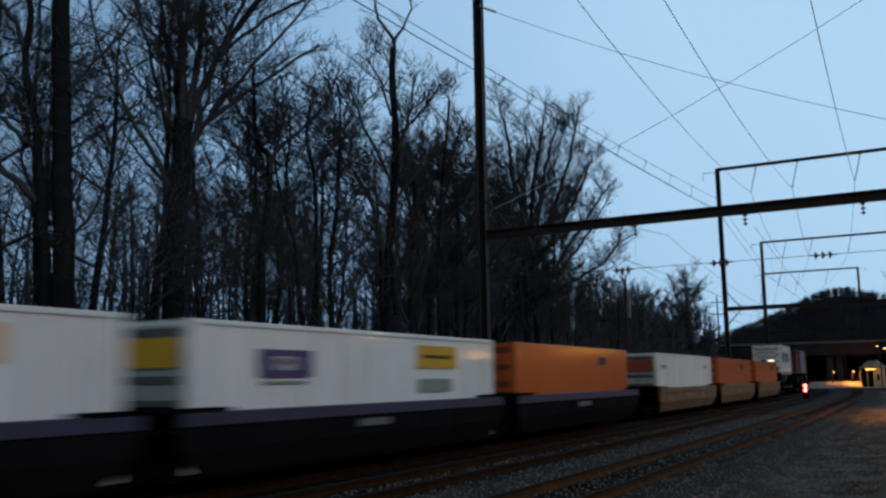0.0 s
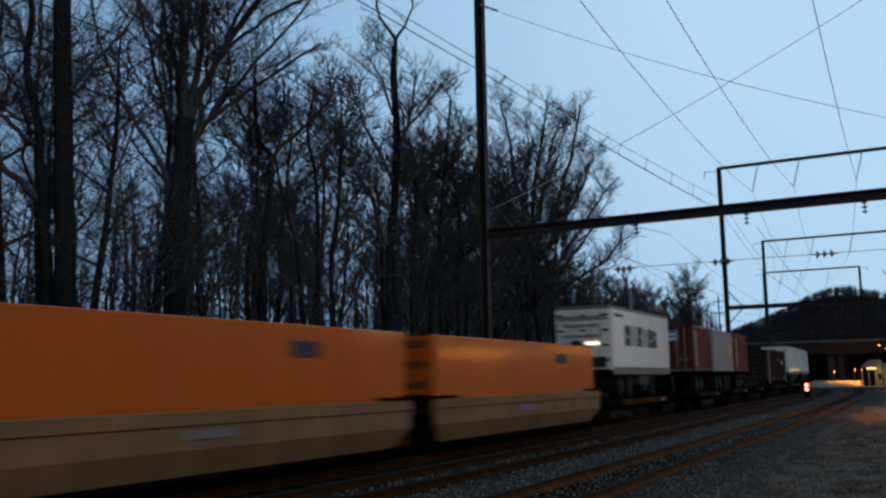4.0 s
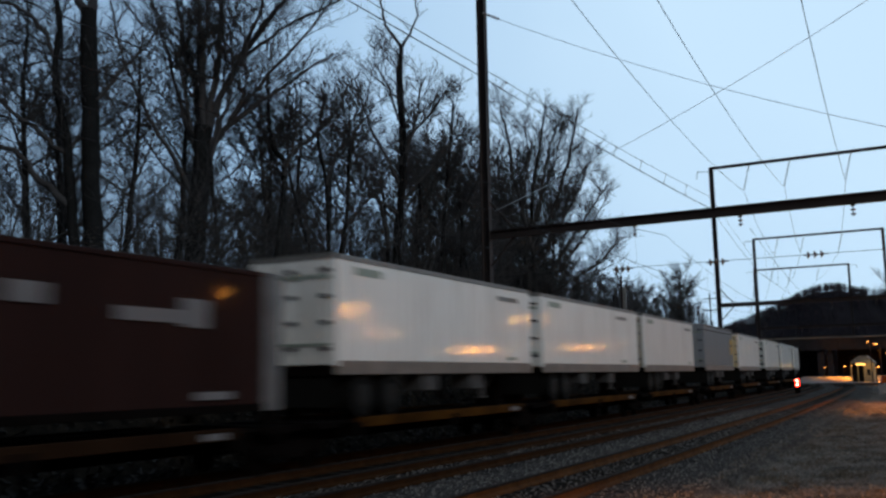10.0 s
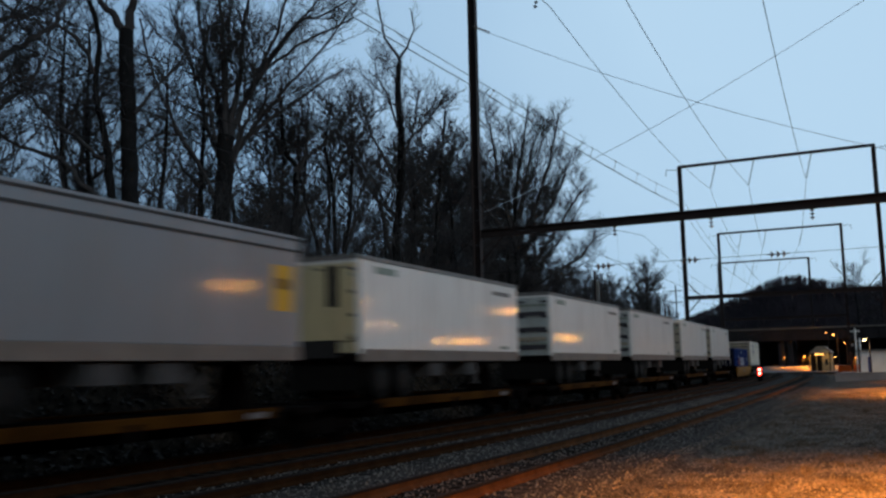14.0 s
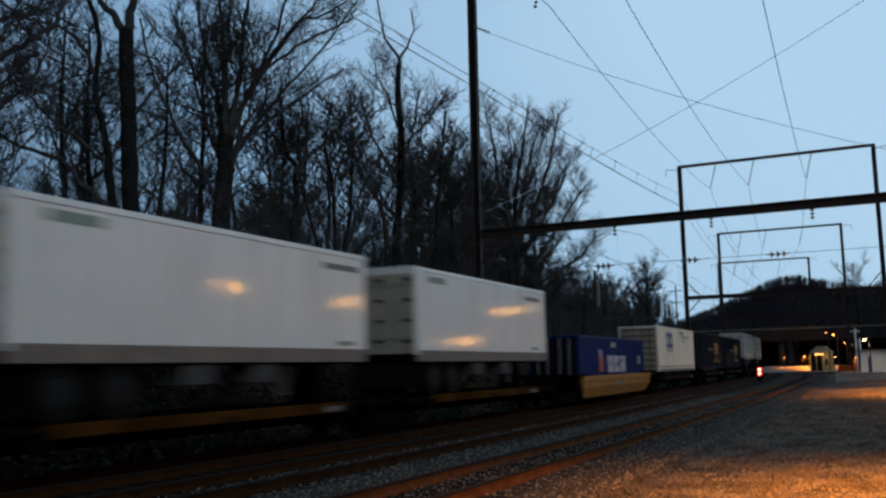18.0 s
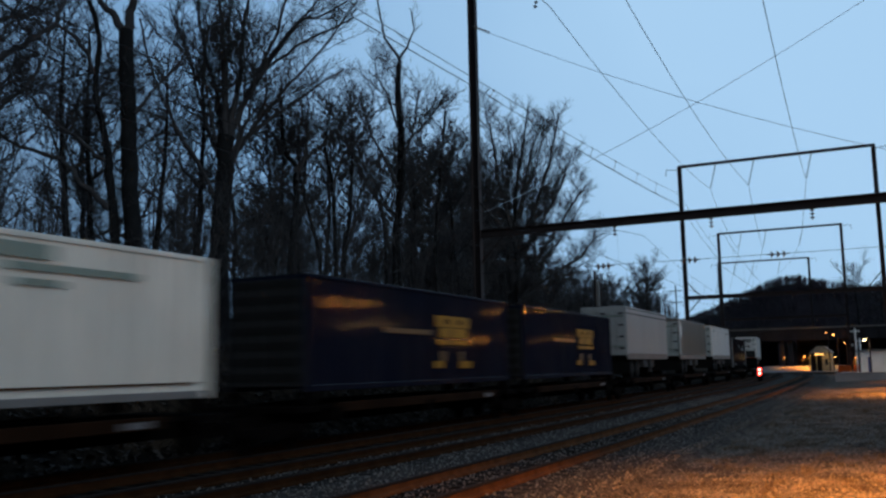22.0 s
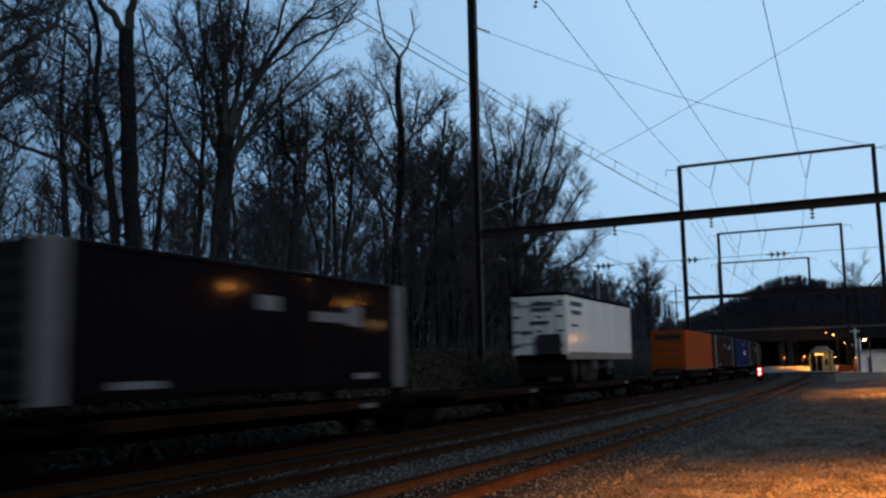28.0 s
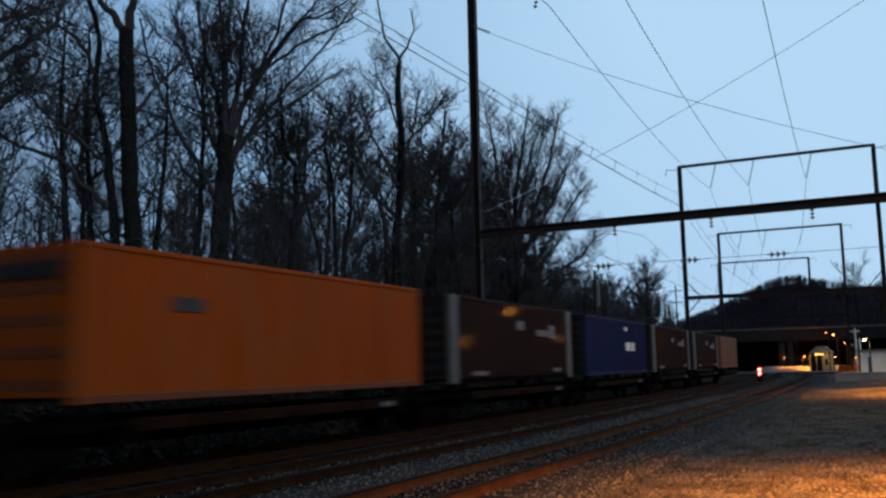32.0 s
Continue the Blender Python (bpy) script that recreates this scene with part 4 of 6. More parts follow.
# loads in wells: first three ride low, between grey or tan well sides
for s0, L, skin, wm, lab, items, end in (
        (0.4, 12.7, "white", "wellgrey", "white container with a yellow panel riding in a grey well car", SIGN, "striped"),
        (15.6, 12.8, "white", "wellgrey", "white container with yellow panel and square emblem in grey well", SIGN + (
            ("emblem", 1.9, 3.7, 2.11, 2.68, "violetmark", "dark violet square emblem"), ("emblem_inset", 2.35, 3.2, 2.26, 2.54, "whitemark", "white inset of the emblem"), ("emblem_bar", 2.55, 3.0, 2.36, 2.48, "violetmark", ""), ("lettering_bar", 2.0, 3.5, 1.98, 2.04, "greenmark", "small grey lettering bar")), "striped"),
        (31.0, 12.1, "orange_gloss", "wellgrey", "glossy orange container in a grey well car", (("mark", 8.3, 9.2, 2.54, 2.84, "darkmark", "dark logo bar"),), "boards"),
        (48.9, 13.0, "white", "welltan", "white ribbed container riding in a tan well car", (("mark", 0.9, 2.0, 2.45, 2.62, "greenmark", "faded logo bar"), ("mark", 10.6, 11.6, 2.5, 2.7, "greenmark", "faded logo bar")), "striped"),
        (64.1, 13.0, "orange_gloss", "welltan", "glossy orange container in a tan well car", (("mark", 8.4, 9.4, 2.5, 2.85, "darkmark", "dark logo bar"),), "boards"),
        (79.6, 12.9, "orange_gloss", "welltan", "glossy orange container in a tan well car", (("mark", 9.0, 10.0, 2.5, 2.85, "darkmark", "dark logo bar"),), "boards"),
        (284.1, 12.5, "blue", "wellyellow", "deep blue container with white lettering bars in a yellow well car", (
            ("mark", 3.2, 3.9, 1.5, 2.3, "redmark", "orange-red mark"), ("mark", 3.2, 3.7, 2.1, 2.55, "palemark", "pale top of the mark"), ("letter_bar", 4.7, 5.8, 1.45, 2.28, "palemark", "white lettering bar"),
            ("letter_bar", 5.95, 7.0, 1.45, 2.28, "palemark", "white lettering bar"), ("letter_bar", 7.15, 8.25, 1.45, 2.28, "palemark", "white lettering bar"),
            ("letter_gap", 4.95, 5.3, 1.75, 2.0, "blue", ""), ("letter_gap", 6.4, 7.01, 1.75, 2.0, "blue", ""), ("letter_gap", 7.4, 7.9, 1.95, 2.1, "blue", ""),
            ("mark", 5.5, 6.3, 2.68, 2.95, "greenmark", "pale small panel"), ("mark", 11.0, 11.6, 1.85, 2.3, "greenmark", "pale small panel")), "doors")):
    c = container(lab, L, 0.40, 3.20, skin, items, end, ribs=skin != "orange_gloss")
    if skin == "white":
        boxpart("sign_panel", (-1.05, 1.05, -0.075, -0.066, 2.3, 2.85), M["yellowmark"] if wm == "wellgrey" else M["redmark"], c, "bright panel on the doors")
    ride(c, s0, L)
    g0 = 1.45
    ride(well_car(15.4, 1.0, 14.4, 1.48 if wm != "wellyellow" else 1.32, wm, "%s well car with sloped ends" % {"wellgrey": "shaded grey", "welltan": "dusty tan", "wellyellow": "yellow"}[wm]), s0 - g0, 15.4)

# trailers and boxes on their chassis
BARS = (("lettering_bar", 1.8, 2.7, 3.35, 4.25, "darkmark", "dark lettering bar"), ("lettering_bar", 2.85, 3.6, 3.35, 4.25, "greenmark", "grey lettering bar"), ("lettering_bar", 3.75, 4.5, 3.35, 4.25, "darkmark", "dark lettering bar"),
        ("lettering_bar", 4.65, 5.4, 3.35, 4.2, "greenmark", "grey lettering bar"), ("lettering_bar", 5.55, 6.2, 3.35, 4.2, "darkmark", "dark lettering bar"), ("lettering_bar", 6.3, 7.0, 3.35, 4.15, "darkmark", "dark lettering bar"),
        ("letter_gap", 2.0, 2.45, 3.65, 3.85, "white", ""), ("letter_gap", 3.95, 4.51, 3.7, 3.9, "white", ""), ("letter_gap", 5.75, 6.21, 3.6, 3.75, "white", ""), ("letter_gap", 6.5, 6.8, 3.75, 3.95, "white", ""),
        ("lettering_bar", 0.4, 1.6, 4.56, 4.68, "darkmark", "dark lettering bar"))
SMALL = (("stencil", 9.6, 10.4, 2.45, 2.56, "greenmark", "small grey stencil"), ("stencil", 0.8, 2.0, 4.42, 4.62, "greenmark", "faded grey marking"), ("stencil", 9.0, 10.6, 4.35, 4.5, "rail_trim", "faded grey marking"))
for s0, s1, skin, zz, lab, items, band, roofm in (
        (95.8, 105.2, "white", (2.10, 5.02), "white short trailer with broad dark lettering bars", BARS, 0.0, "rail_trim"),
        (155.9, 167.6, "white", HIGH, "plain white trailer with grey rails", SMALL, 0.0, "rail_trim"),
        (169.1, 181.5, "white", HIGH, "plain white trailer with grey rails", SMALL, 0.0, "rail_trim"),
        (182.9, 194.1, "white", HIGH, "plain white trailer with grey rails", SMALL, 0.0, "rail_trim"),
        (197.5, 207.9, "grey", (2.08, 5.02), "silver-grey trailer with a banded roof edge", (("sign_panel", 9.35, 10.1, 3.2, 4.25, "yellowmark", "yellow panel"), ("sign_bar", 9.5, 9.95, 3.7, 3.95, "darkmark", "")), 0.25, "grey"),
        (210.6, 222.0, "white", HIGH, "white trailer with a cream nose", SMALL, 0.0, "rail_trim"),
        (225.8, 237.0, "white", HIGH, "white trailer with slatted pale nose", SMALL, 0.0, "rail_trim"),
        (239.4, 251.4, "white", HIGH, "plain white trailer with grey rails", SMALL, 0.0, "rail_trim"),
        (254.3, 265.3, "white", (2.04, 4.86), "plain white trailer with grey rails", SMALL, 0.0, "white"),
        (268.2, 279.5, "white", (2.04, 4.88), "plain white trailer with grey rails", SMALL, 0.0, "white"),
        (347.2, 357.8, "silver", (2.10, 4.98), "pale silver trailer with a banded roof edge", (), 0.25, "silver"),
        (362.2, 373.5, "champagne", (2.10, 4.92), "polished metal trailer with pale corner", (("corner_panel", 0.55, 0.95, 3.6, 4.55, "whitemark", "pale corner panel"),), 0.0, "rail_trim"),
        (377.2, 388.7, "white", (2.12, 5.05), "plain white trailer with dark roof rail", SMALL, 0.0, "under"),
        (418.3, 429.8, "white", (2.10, 5.03), "white short trailer with dark door fittings", (("lettering_bar", 0.6, 2.4, 4.45, 4.67, "darkmark", "dark lettering bar"), ("lettering_bar", 0.7, 2.2, 4.08, 4.27, "darkmark", "dark lettering bar"),
                                                                             ("lettering_bar", 0.7, 1.7, 3.54, 3.65, "darkmark", "dark lettering bar")), 0.0, "under")):
    L = s1 - s0
    t = trailer(lab, L, zz[0], zz[1], skin, items, band, roofm, doors={182.9: "soiled_shade", 197.5: "grey", 210.6: "cream", 225.8: "coolend", 239.4: "coolend", 254.3: "soiled_shade", 268.2: "soiled_shade", 362.2: "coolend", 377.2: "coolend"}.get(s0))
    if s0 in (225.8, 239.4):
        for z, m in ((4.0, "darkmark"), (3.35, "darkmark"), (2.95, "soiled_shade"), (2.62, "darkmark")):
            boxpart("cross_bar", (-1.15, 1.05, -0.075, -0.063, z - 0.09, z + 0.09), M[m], t, "dark bar across the doors")
    if s0 == 210.6:
        boxpart("dark_slot", (0.25, 0.62, -0.085, -0.071, 3.5, 4.6), M["dark"], t, "black upright slot in the nose")
        boxpart("dark_panel", (-1.1, 0.62, -0.085, -0.071, 2.15, 2.62), M["dark"], t, "black lower nose panel")
    if s0 == 362.2:
        boxpart("corner_panel", (1.246, 1.252, 0.0, 0.5, 2.42, 4.78), M["coolend"], t, "pale bluish corner panel")
    if s0 == 95.8:
        boxpart("dark_panel", (-1.1, 0.95, -0.08, -0.052, 2.42, 2.85), M["dark"], t, "black lower nose panel")
        boxpart("reefer_unit", (-0.5, -0.1, -0.20, -0.052, 3.08, 3.55), M["dark"], t, "black recessed unit on the nose")
        boxpart("glint_strip", (0.1, 0.68, -0.075, -0.052, 3.38, 3.48), M["glint_strip"], t, "glowing strip standing for a glint on the nose")
        for z in (4.55, 4.2, 3.75):
            boxpart("lettering_bar", (-0.9, 0.7, -0.062, -0.052, z - 0.05, z + 0.05), M["greenmark"], t, "faint grey lettering bar")
    if s0 == 418.3:
        boxpart("reefer_unit", (-0.05, 1.0, -0.22, -0.052, 2.35, 3.2), M["dark"], t, "black recessed unit on the nose")
        for z, x0, x1 in ((4.55, -0.35, 0.65), (4.30, -0.35, 0.6), (3.72, -0.45, 0.45), (3.3, -0.85, -0.35)):
            boxpart("lettering_bar", (x0, x1, -0.062, -0.052, z - 0.075, z + 0.075), M["darkmark"], t, "dark lettering bar")
    if s0 == 210.6:
        boxpart("nose_panel", (-1.1, 0.95, -0.07, -0.052, 2.6, 4.5), M["cream"], t, "cream nose panel")
    ride(t, s0, L)
    ride(spine_car(L + 2.6, zz[0], "spine_yellow" if s0 < 300 else "spine"), s0 - 1.3, L + 2.6)

STRIP = (("label_strip", 0.42, 0.97, 2.55, 4.6, "stripgrey", "tall mauve-grey label strip"), ("stencil", 3.75, 4.45, 4.35, 4.43, "fadedmark", "faint pale stencil"), ("stencil", 4.0, 4.5, 3.85, 3.92, "oxide_dark", ""),
         ("stencil", 3.6, 4.3, 3.6, 3.66, "oxide_dark", "")) + tuple(("lettering_bar", 0.50, 0.89, 2.64 + 0.156 * k, 2.70 + 0.156 * k, "striplines", "faded lettering bar") for k in range(12))
for s0, s1, skin, lab, items in (
        (111.3, 116.2, "oxide", "red-brown short container on a chassis", STRIP),
        (116.9, 123.6, "grey", "silver-grey short container on a chassis", (("sign_panel", 5.3, 5.95, 3.25, 4.0, "yellowmark", "yellow panel"),)),
        (124.3, 129.7, "oxide", "red-brown short container on a chassis", STRIP)):
    L = s1 - s0
    c = container(lab, L, 2.28, 4.86, skin, items, "doors", group="short containers on the train")
    if skin == "oxide":
        boxpart("emblem", (-0.70, 0.40, -0.050, -0.024, 3.98, 4.60), M["emblemblue"], c, "blue and white square emblem")
        for z in (4.13, 4.38):
            boxpart("emblem_bar", (-0.62, 0.32, -0.056, -0.051, z - 0.045, z + 0.045), M["whitemark"], c, "white stripe of the emblem")
        boxpart("sill_plate", (-1.15, 1.15, -0.06, -0.024, 2.29, 2.37), M["sill"], c, "pale scraped sill plate")
        boxpart("lettering_bar", (0.35, 0.98, -0.04, -0.024, 2.88, 2.95), M["fadedmark"], c, "faint pale lettering bar")
    ride(c, s0, L, 120.5)
    ch = tagged(new("container_chassis"), "dark skeletal road chassis on wheels", "chassis", "chassis on the train")
    for sx in (-1, 1):
        boxpart("chassis_beam", (*((0.35, 0.5) if sx > 0 else (-0.5, -0.35)), 0.0, L, 2.0, 2.275), M["under"], ch)
        for y in (0.8, 2.0):
            wheel("wheel", ch, sx * 0.92, y, 1.52, 0.5, 0.46)
        boxpart("landing_leg", (*((0.6, 0.74) if sx > 0 else (-0.74, -0.6)), L - 1.4, L - 1.25, 1.02, 2.1), M["under"], ch)
    boxpart("bolster", (-1.2, 1.2, 0.05, 0.25, 2.05, 2.275), M["under"], ch)
    boxpart("bolster", (-1.2, 1.2, L - 0.25, L - 0.05, 2.05, 2.275), M["under"], ch)
    ride(ch, s0, L, 120.5)
ride(spine_car(10.4), 109.9, 10.4, 120.5)
ride(spine_car(10.2), 120.4, 10.2, 120.5)
ride(spine_car(8.2), 130.8, 8.2, 130.0)

# containers on flat cars
TIGER = (("emblem", 6.9, 9.4, 3.10, 3.45, "ochremark", "dull yellow emblem"), ("emblem", 7.15, 9.2, 2.78, 3.08, "ochremark", ""), ("emblem", 7.0, 9.35, 2.56, 2.70, "ochremark", ""),
         ("emblem_foot", 6.75, 7.45, 1.84, 2.05, "ochremark", ""), ("emblem_foot", 8.55, 9.5, 1.82, 2.04, "ochremark", ""), ("emblem_leg", 7.2, 7.6, 2.06, 2.35, "brownmark", ""), ("emblem_leg", 8.6, 8.9, 2.06, 2.35, "brownmark", ""),
         ("emblem_gap", 7.5, 7.9, 3.2, 3.35, "navy", ""), ("emblem_gap", 8.4, 8.8, 3.2, 3.35, "navy", ""), ("stripe", 3.7, 6.6, 2.84, 2.98, "brownmark", "dull yellow stripe"))
for s0, s1, skin, trim, lab, items, end in (
        (141.0, 153.3, "brown", "rail_trim", "dark brown container with grey corner posts", DOTS, "dark"),
        (300.7, 313.6, "offwhite", None, "off-white container with a blue emblem and rust streaks", (
            ("emblem", 2.75, 4.7, 3.53, 3.79, "bluemark", "faded blue emblem bar"), ("emblem", 3.35, 4.15, 3.08, 3.52, "greenmark", ""), ("emblem", 2.67, 4.84, 2.85, 3.07, "bluemark", ""), ("emblem", 2.7, 4.8, 2.6, 2.70, "greenmark", ""),
            ("lettering_bar", 7.3, 9.0, 3.75, 4.0, "greenmark", "faded lettering bar"), ("lettering_bar", 8.0, 10.9, 3.55, 3.68, "greenmark", ""), ("lettering_bar", 8.2, 9.2, 3.3, 3.42, "greenmark", ""),
            ("rust_stripe", 0.2, 12.5, 1.62, 1.66, "rail_side", "rusty scrape")), "boards"),
        (317.0, 329.8, "navy", None, "navy container with a dull yellow emblem", TIGER, "dark"),
        (331.4, 344.0, "navy", None, "navy container with a dull yellow emblem", TIGER, "dark"),
        (391.0, 403.4, "umber", "rail_trim", "near-black container with grey corner posts", DOTS, "dark"),
        (446.2, 458.8, "orange", None, "plain orange container with dark door bars", (("lettering_bar", 2.3, 3.2, 3.05, 3.32, "darkmark", "dark lettering bar"),), "boards"),
        (461.0, 473.3, "brown", "leg", "dark brown container with grey corner posts", DOTS, "dark"),
        (475.6, 487.8, "hazyblue", None, "blue container with a white lettering bar", (("lettering_bar", 7.4, 8.4, 2.55, 3.0, "whitemark", "white lettering bar"), ("lettering_bar", 8.55, 9.4, 2.55, 3.0, "whitemark", "white lettering bar"), ("mark", 7.2, 7.8, 3.6, 3.8, "whitemark", "")), "dark"),
        (489.8, 502.0, "brown", "leg", "dark brown container with grey corner posts", DOTS, "dark"),
        (504.2, 516.4, "brown", "leg", "dark brown container with grey corner posts", DOTS, "dark"),
        (518.6, 530.8, "salmon", None, "faded orange container at the end of the train", (), "doors")):
    L = s1 - s0
    c = container(lab, L, 1.33, 4.18, skin, items, end, trim)
    if skin == "offwhite":
        bm = bmesh.new()
        ring = [[bm.verts.new((W2 + 0.006, 3.75 + math.cos(a) * ry, 3.32 + math.sin(a) * rz)) for a in (math.pi * k / 14 for k in range(28))] for ry, rz in ((1.12, 0.56), (0.86, 0.40))]
        for k in range(28):
            bm.faces.new((ring[0][k], ring[0][(k + 1) % 28], ring[1][(k + 1) % 28], ring[1][k]))
        part("emblem_ring", bm, M["palemark"], c, "faded ring of the emblem")
    if end == "boards" and skin == "orange":
        boxpart("vent_grille", (-0.95, 0.95, -0.07, -0.036, 3.55, 3.85), M["dark"], c, "black grille on the door end")
    ride(c, s0, L)
    f = spine_car(L + 1.8)
    for y in (1.0, L + 0.5):
        for sx in (-1, 1):
            boxpart("pedestal", (*((1.0, 1.24) if sx > 0 else (-1.24, -1.0)), y, y + 0.3, 1.041, 1.325), M["under"], f)
    ride(f, s0 - 0.9, L + 1.8)
for s0, L in ((404.6, 12.2), (431.8, 13.2)):
    f = spine_car(L)
    ride(f, s0, L)
# ---- trees: bare winter woods on the bank
def grow(seed, height, r0, fork, spread, kids, fine=0.008):
    """Lists of tapered limbs (points, radii, sides): trunk first, then the crown."""
    rg = random.Random(seed)
    trunk, crown = [], []

    def limb(p, d, length, r, lev, tip=0.15):
        n = (6, 6, 4, 3, 1)[lev]
        pts, rad = [Vector(p)], [r]
        d = Vector(d).normalized()
        bend = (0.03, 0.12, 0.15, 0.18, 0.2)[lev]
        for i in range(n):
            d = (d + Vector((rg.gauss(0, bend), rg.gauss(0, bend), rg.gauss(0.05, bend * 0.7)))).normalized()
            pts.append(pts[-1] + d * (length / n))
            rad.append(r * (1 - (1 - tip) * (i + 1) / n))
        (trunk if lev == 0 else crown).append((pts, rad, (8, 6, 4, 3, 3)[lev]))
        if lev >= len(kids):
            return
        k = kids[lev]
        lo = 0.55 if lev == 0 else (0.26, 0.26, 0.2, 0.2)[lev]
        for c in range(k):
            t = lo + (1 - lo) * ((c + rg.random()) / k)
            i = min(n - 1, int(t * n))
            base = pts[i].lerp(pts[i + 1], t * n - i)
            along = (pts[i + 1] - pts[i]).normalized()
            a = rg.uniform(0, 2 * math.pi)
            side = along.cross(Vector((math.cos(a), math.sin(a), 0.25))).normalized()
            ang = (rg.uniform(0.2, 1.05) if lev == 0 else rg.uniform(0.45, 1.2)) * spread
            nd = along * math.cos(ang) + side * math.sin(ang) + Vector((0, 0, (0.06, 0.12, 0.03, 0.0)[lev]))
            ln = (height - length) * rg.uniform(0.55, 1.0) if lev == 0 else length * (rg.uniform(0.34, 0.6), rg.uniform(0.42, 0.75), rg.uniform(0.5, 0.95))[min(lev, 3) - 1] * (1.15 - 0.5 * t)
            limb(base, nd, max(0.4, ln), max(fine, r * ((0.48 if k < 10 else 0.28) if lev == 0 else 0.40) * rg.uniform(0.7, 1.1) * (1.15 - 0.5 * t)), lev + 1)

    limb((0, 0, -0.4), (0, 0, 1), height * fork, r0, 0, 0.6)
    return trunk, crown


def limbs_mesh(name, limbs, material):
    verts, faces = [], []
    for pts, rad, n in limbs:
        base = len(verts)
        for j, p in enumerate(pts):
            d = (pts[min(j + 1, len(pts) - 1)] - pts[max(j - 1, 0)]).normalized()
            u = d.cross(Vector((0.31, 0.95, 0.05)))
            u = u.normalized() if u.length > 1e-4 else Vector((1, 0, 0))
            w = d.cross(u)
            if n == 3 and j == len(pts) - 1:
                verts.append(p)
                continue
            for i in range(n):
                a = 2 * math.pi * i / n
                verts.append(p + (u * math.cos(a) + w * math.sin(a)) * rad[j])
        for j in range(len(pts) - 1):
            for i in range(n):
                if n == 3 and j == len(pts) - 2:
                    faces.append((base + j * n + i, base + j * n + (i + 1) % n, base + (j + 1) * n))
                    continue
                faces.append((base + j * n + i, base + j * n + (i + 1) % n, base + (j + 1) * n + (i + 1) % n, base + (j + 1) * n + i))
    me = raw_mesh(name, [tuple(v) for v in verts], faces, material)
    for f in me.polygons:
        f.use_smooth = True
    return me


def tree(label, seed, height, r0, fork, spread, kids):
    t, c = grow(seed, height, r0, fork, spread, kids)
    e = tagged(new("tree"), label, "tree", "bare trees of the wood")
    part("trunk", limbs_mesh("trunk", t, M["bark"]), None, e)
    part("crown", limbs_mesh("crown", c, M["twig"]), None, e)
    return e


def at_bank(x, y, dz=0.0, rz=0.0):
    return pose(x, y, ground_height(x, y) + dz, 0, 0, rz)


SAPLING = tree("young bare sapling on the bank", 27, 8, 0.06, 0.4, 0.9, (8, 7, 5))


# the large trees at the edge of the wood, limb by limb, shaped to fit the camera's view: u runs across the view, z up
# from the root; each limb has its points and its two end radii
ACROSS_VIEW, INTO = Vector((0.895, 0.446, 0.0)), Vector((-0.446, 0.895, 0.0))


def rounded_limb(pts, r0, r1, rg, drift, steps=4):
    """A limb through its points in a smooth curve, straying a little in depth."""
    q = [ACROSS_VIEW * u + INTO * (drift * i + rg.gauss(0, 0.06) * (i > 0)) + Vector((rg.gauss(0, 0.03), rg.gauss(0, 0.03), z)) for i, (u, z) in enumerate(pts)]
    out = []
    for i in range(len(q) - 1):
        p0, p1, p2, p3 = q[max(0, i - 1)], q[i], q[i + 1], q[min(len(q) - 1, i + 2)]
        for k in range(steps):
            t = k / steps
            out.append(0.5 * (2 * p1 + (p2 - p0) * t + (2 * p0 - 5 * p1 + 4 * p2 - p3) * t * t + (3 * p1 - p0 - 3 * p2 + p3) * t ** 3))
    out.append(q[-1])
    n = len(out) - 1
    kink = min(0.045, 0.5 * r0) if drift else 0.02
    out = [p + Vector((rg.gauss(0, kink), rg.gauss(0, kink), rg.gauss(0, kink * 0.5))) * (0 < i) for i, p in enumerate(out)]
    return out, [r1 + (r0 - r1) * (1 - i / n) ** 1.3 for i in range(n + 1)]


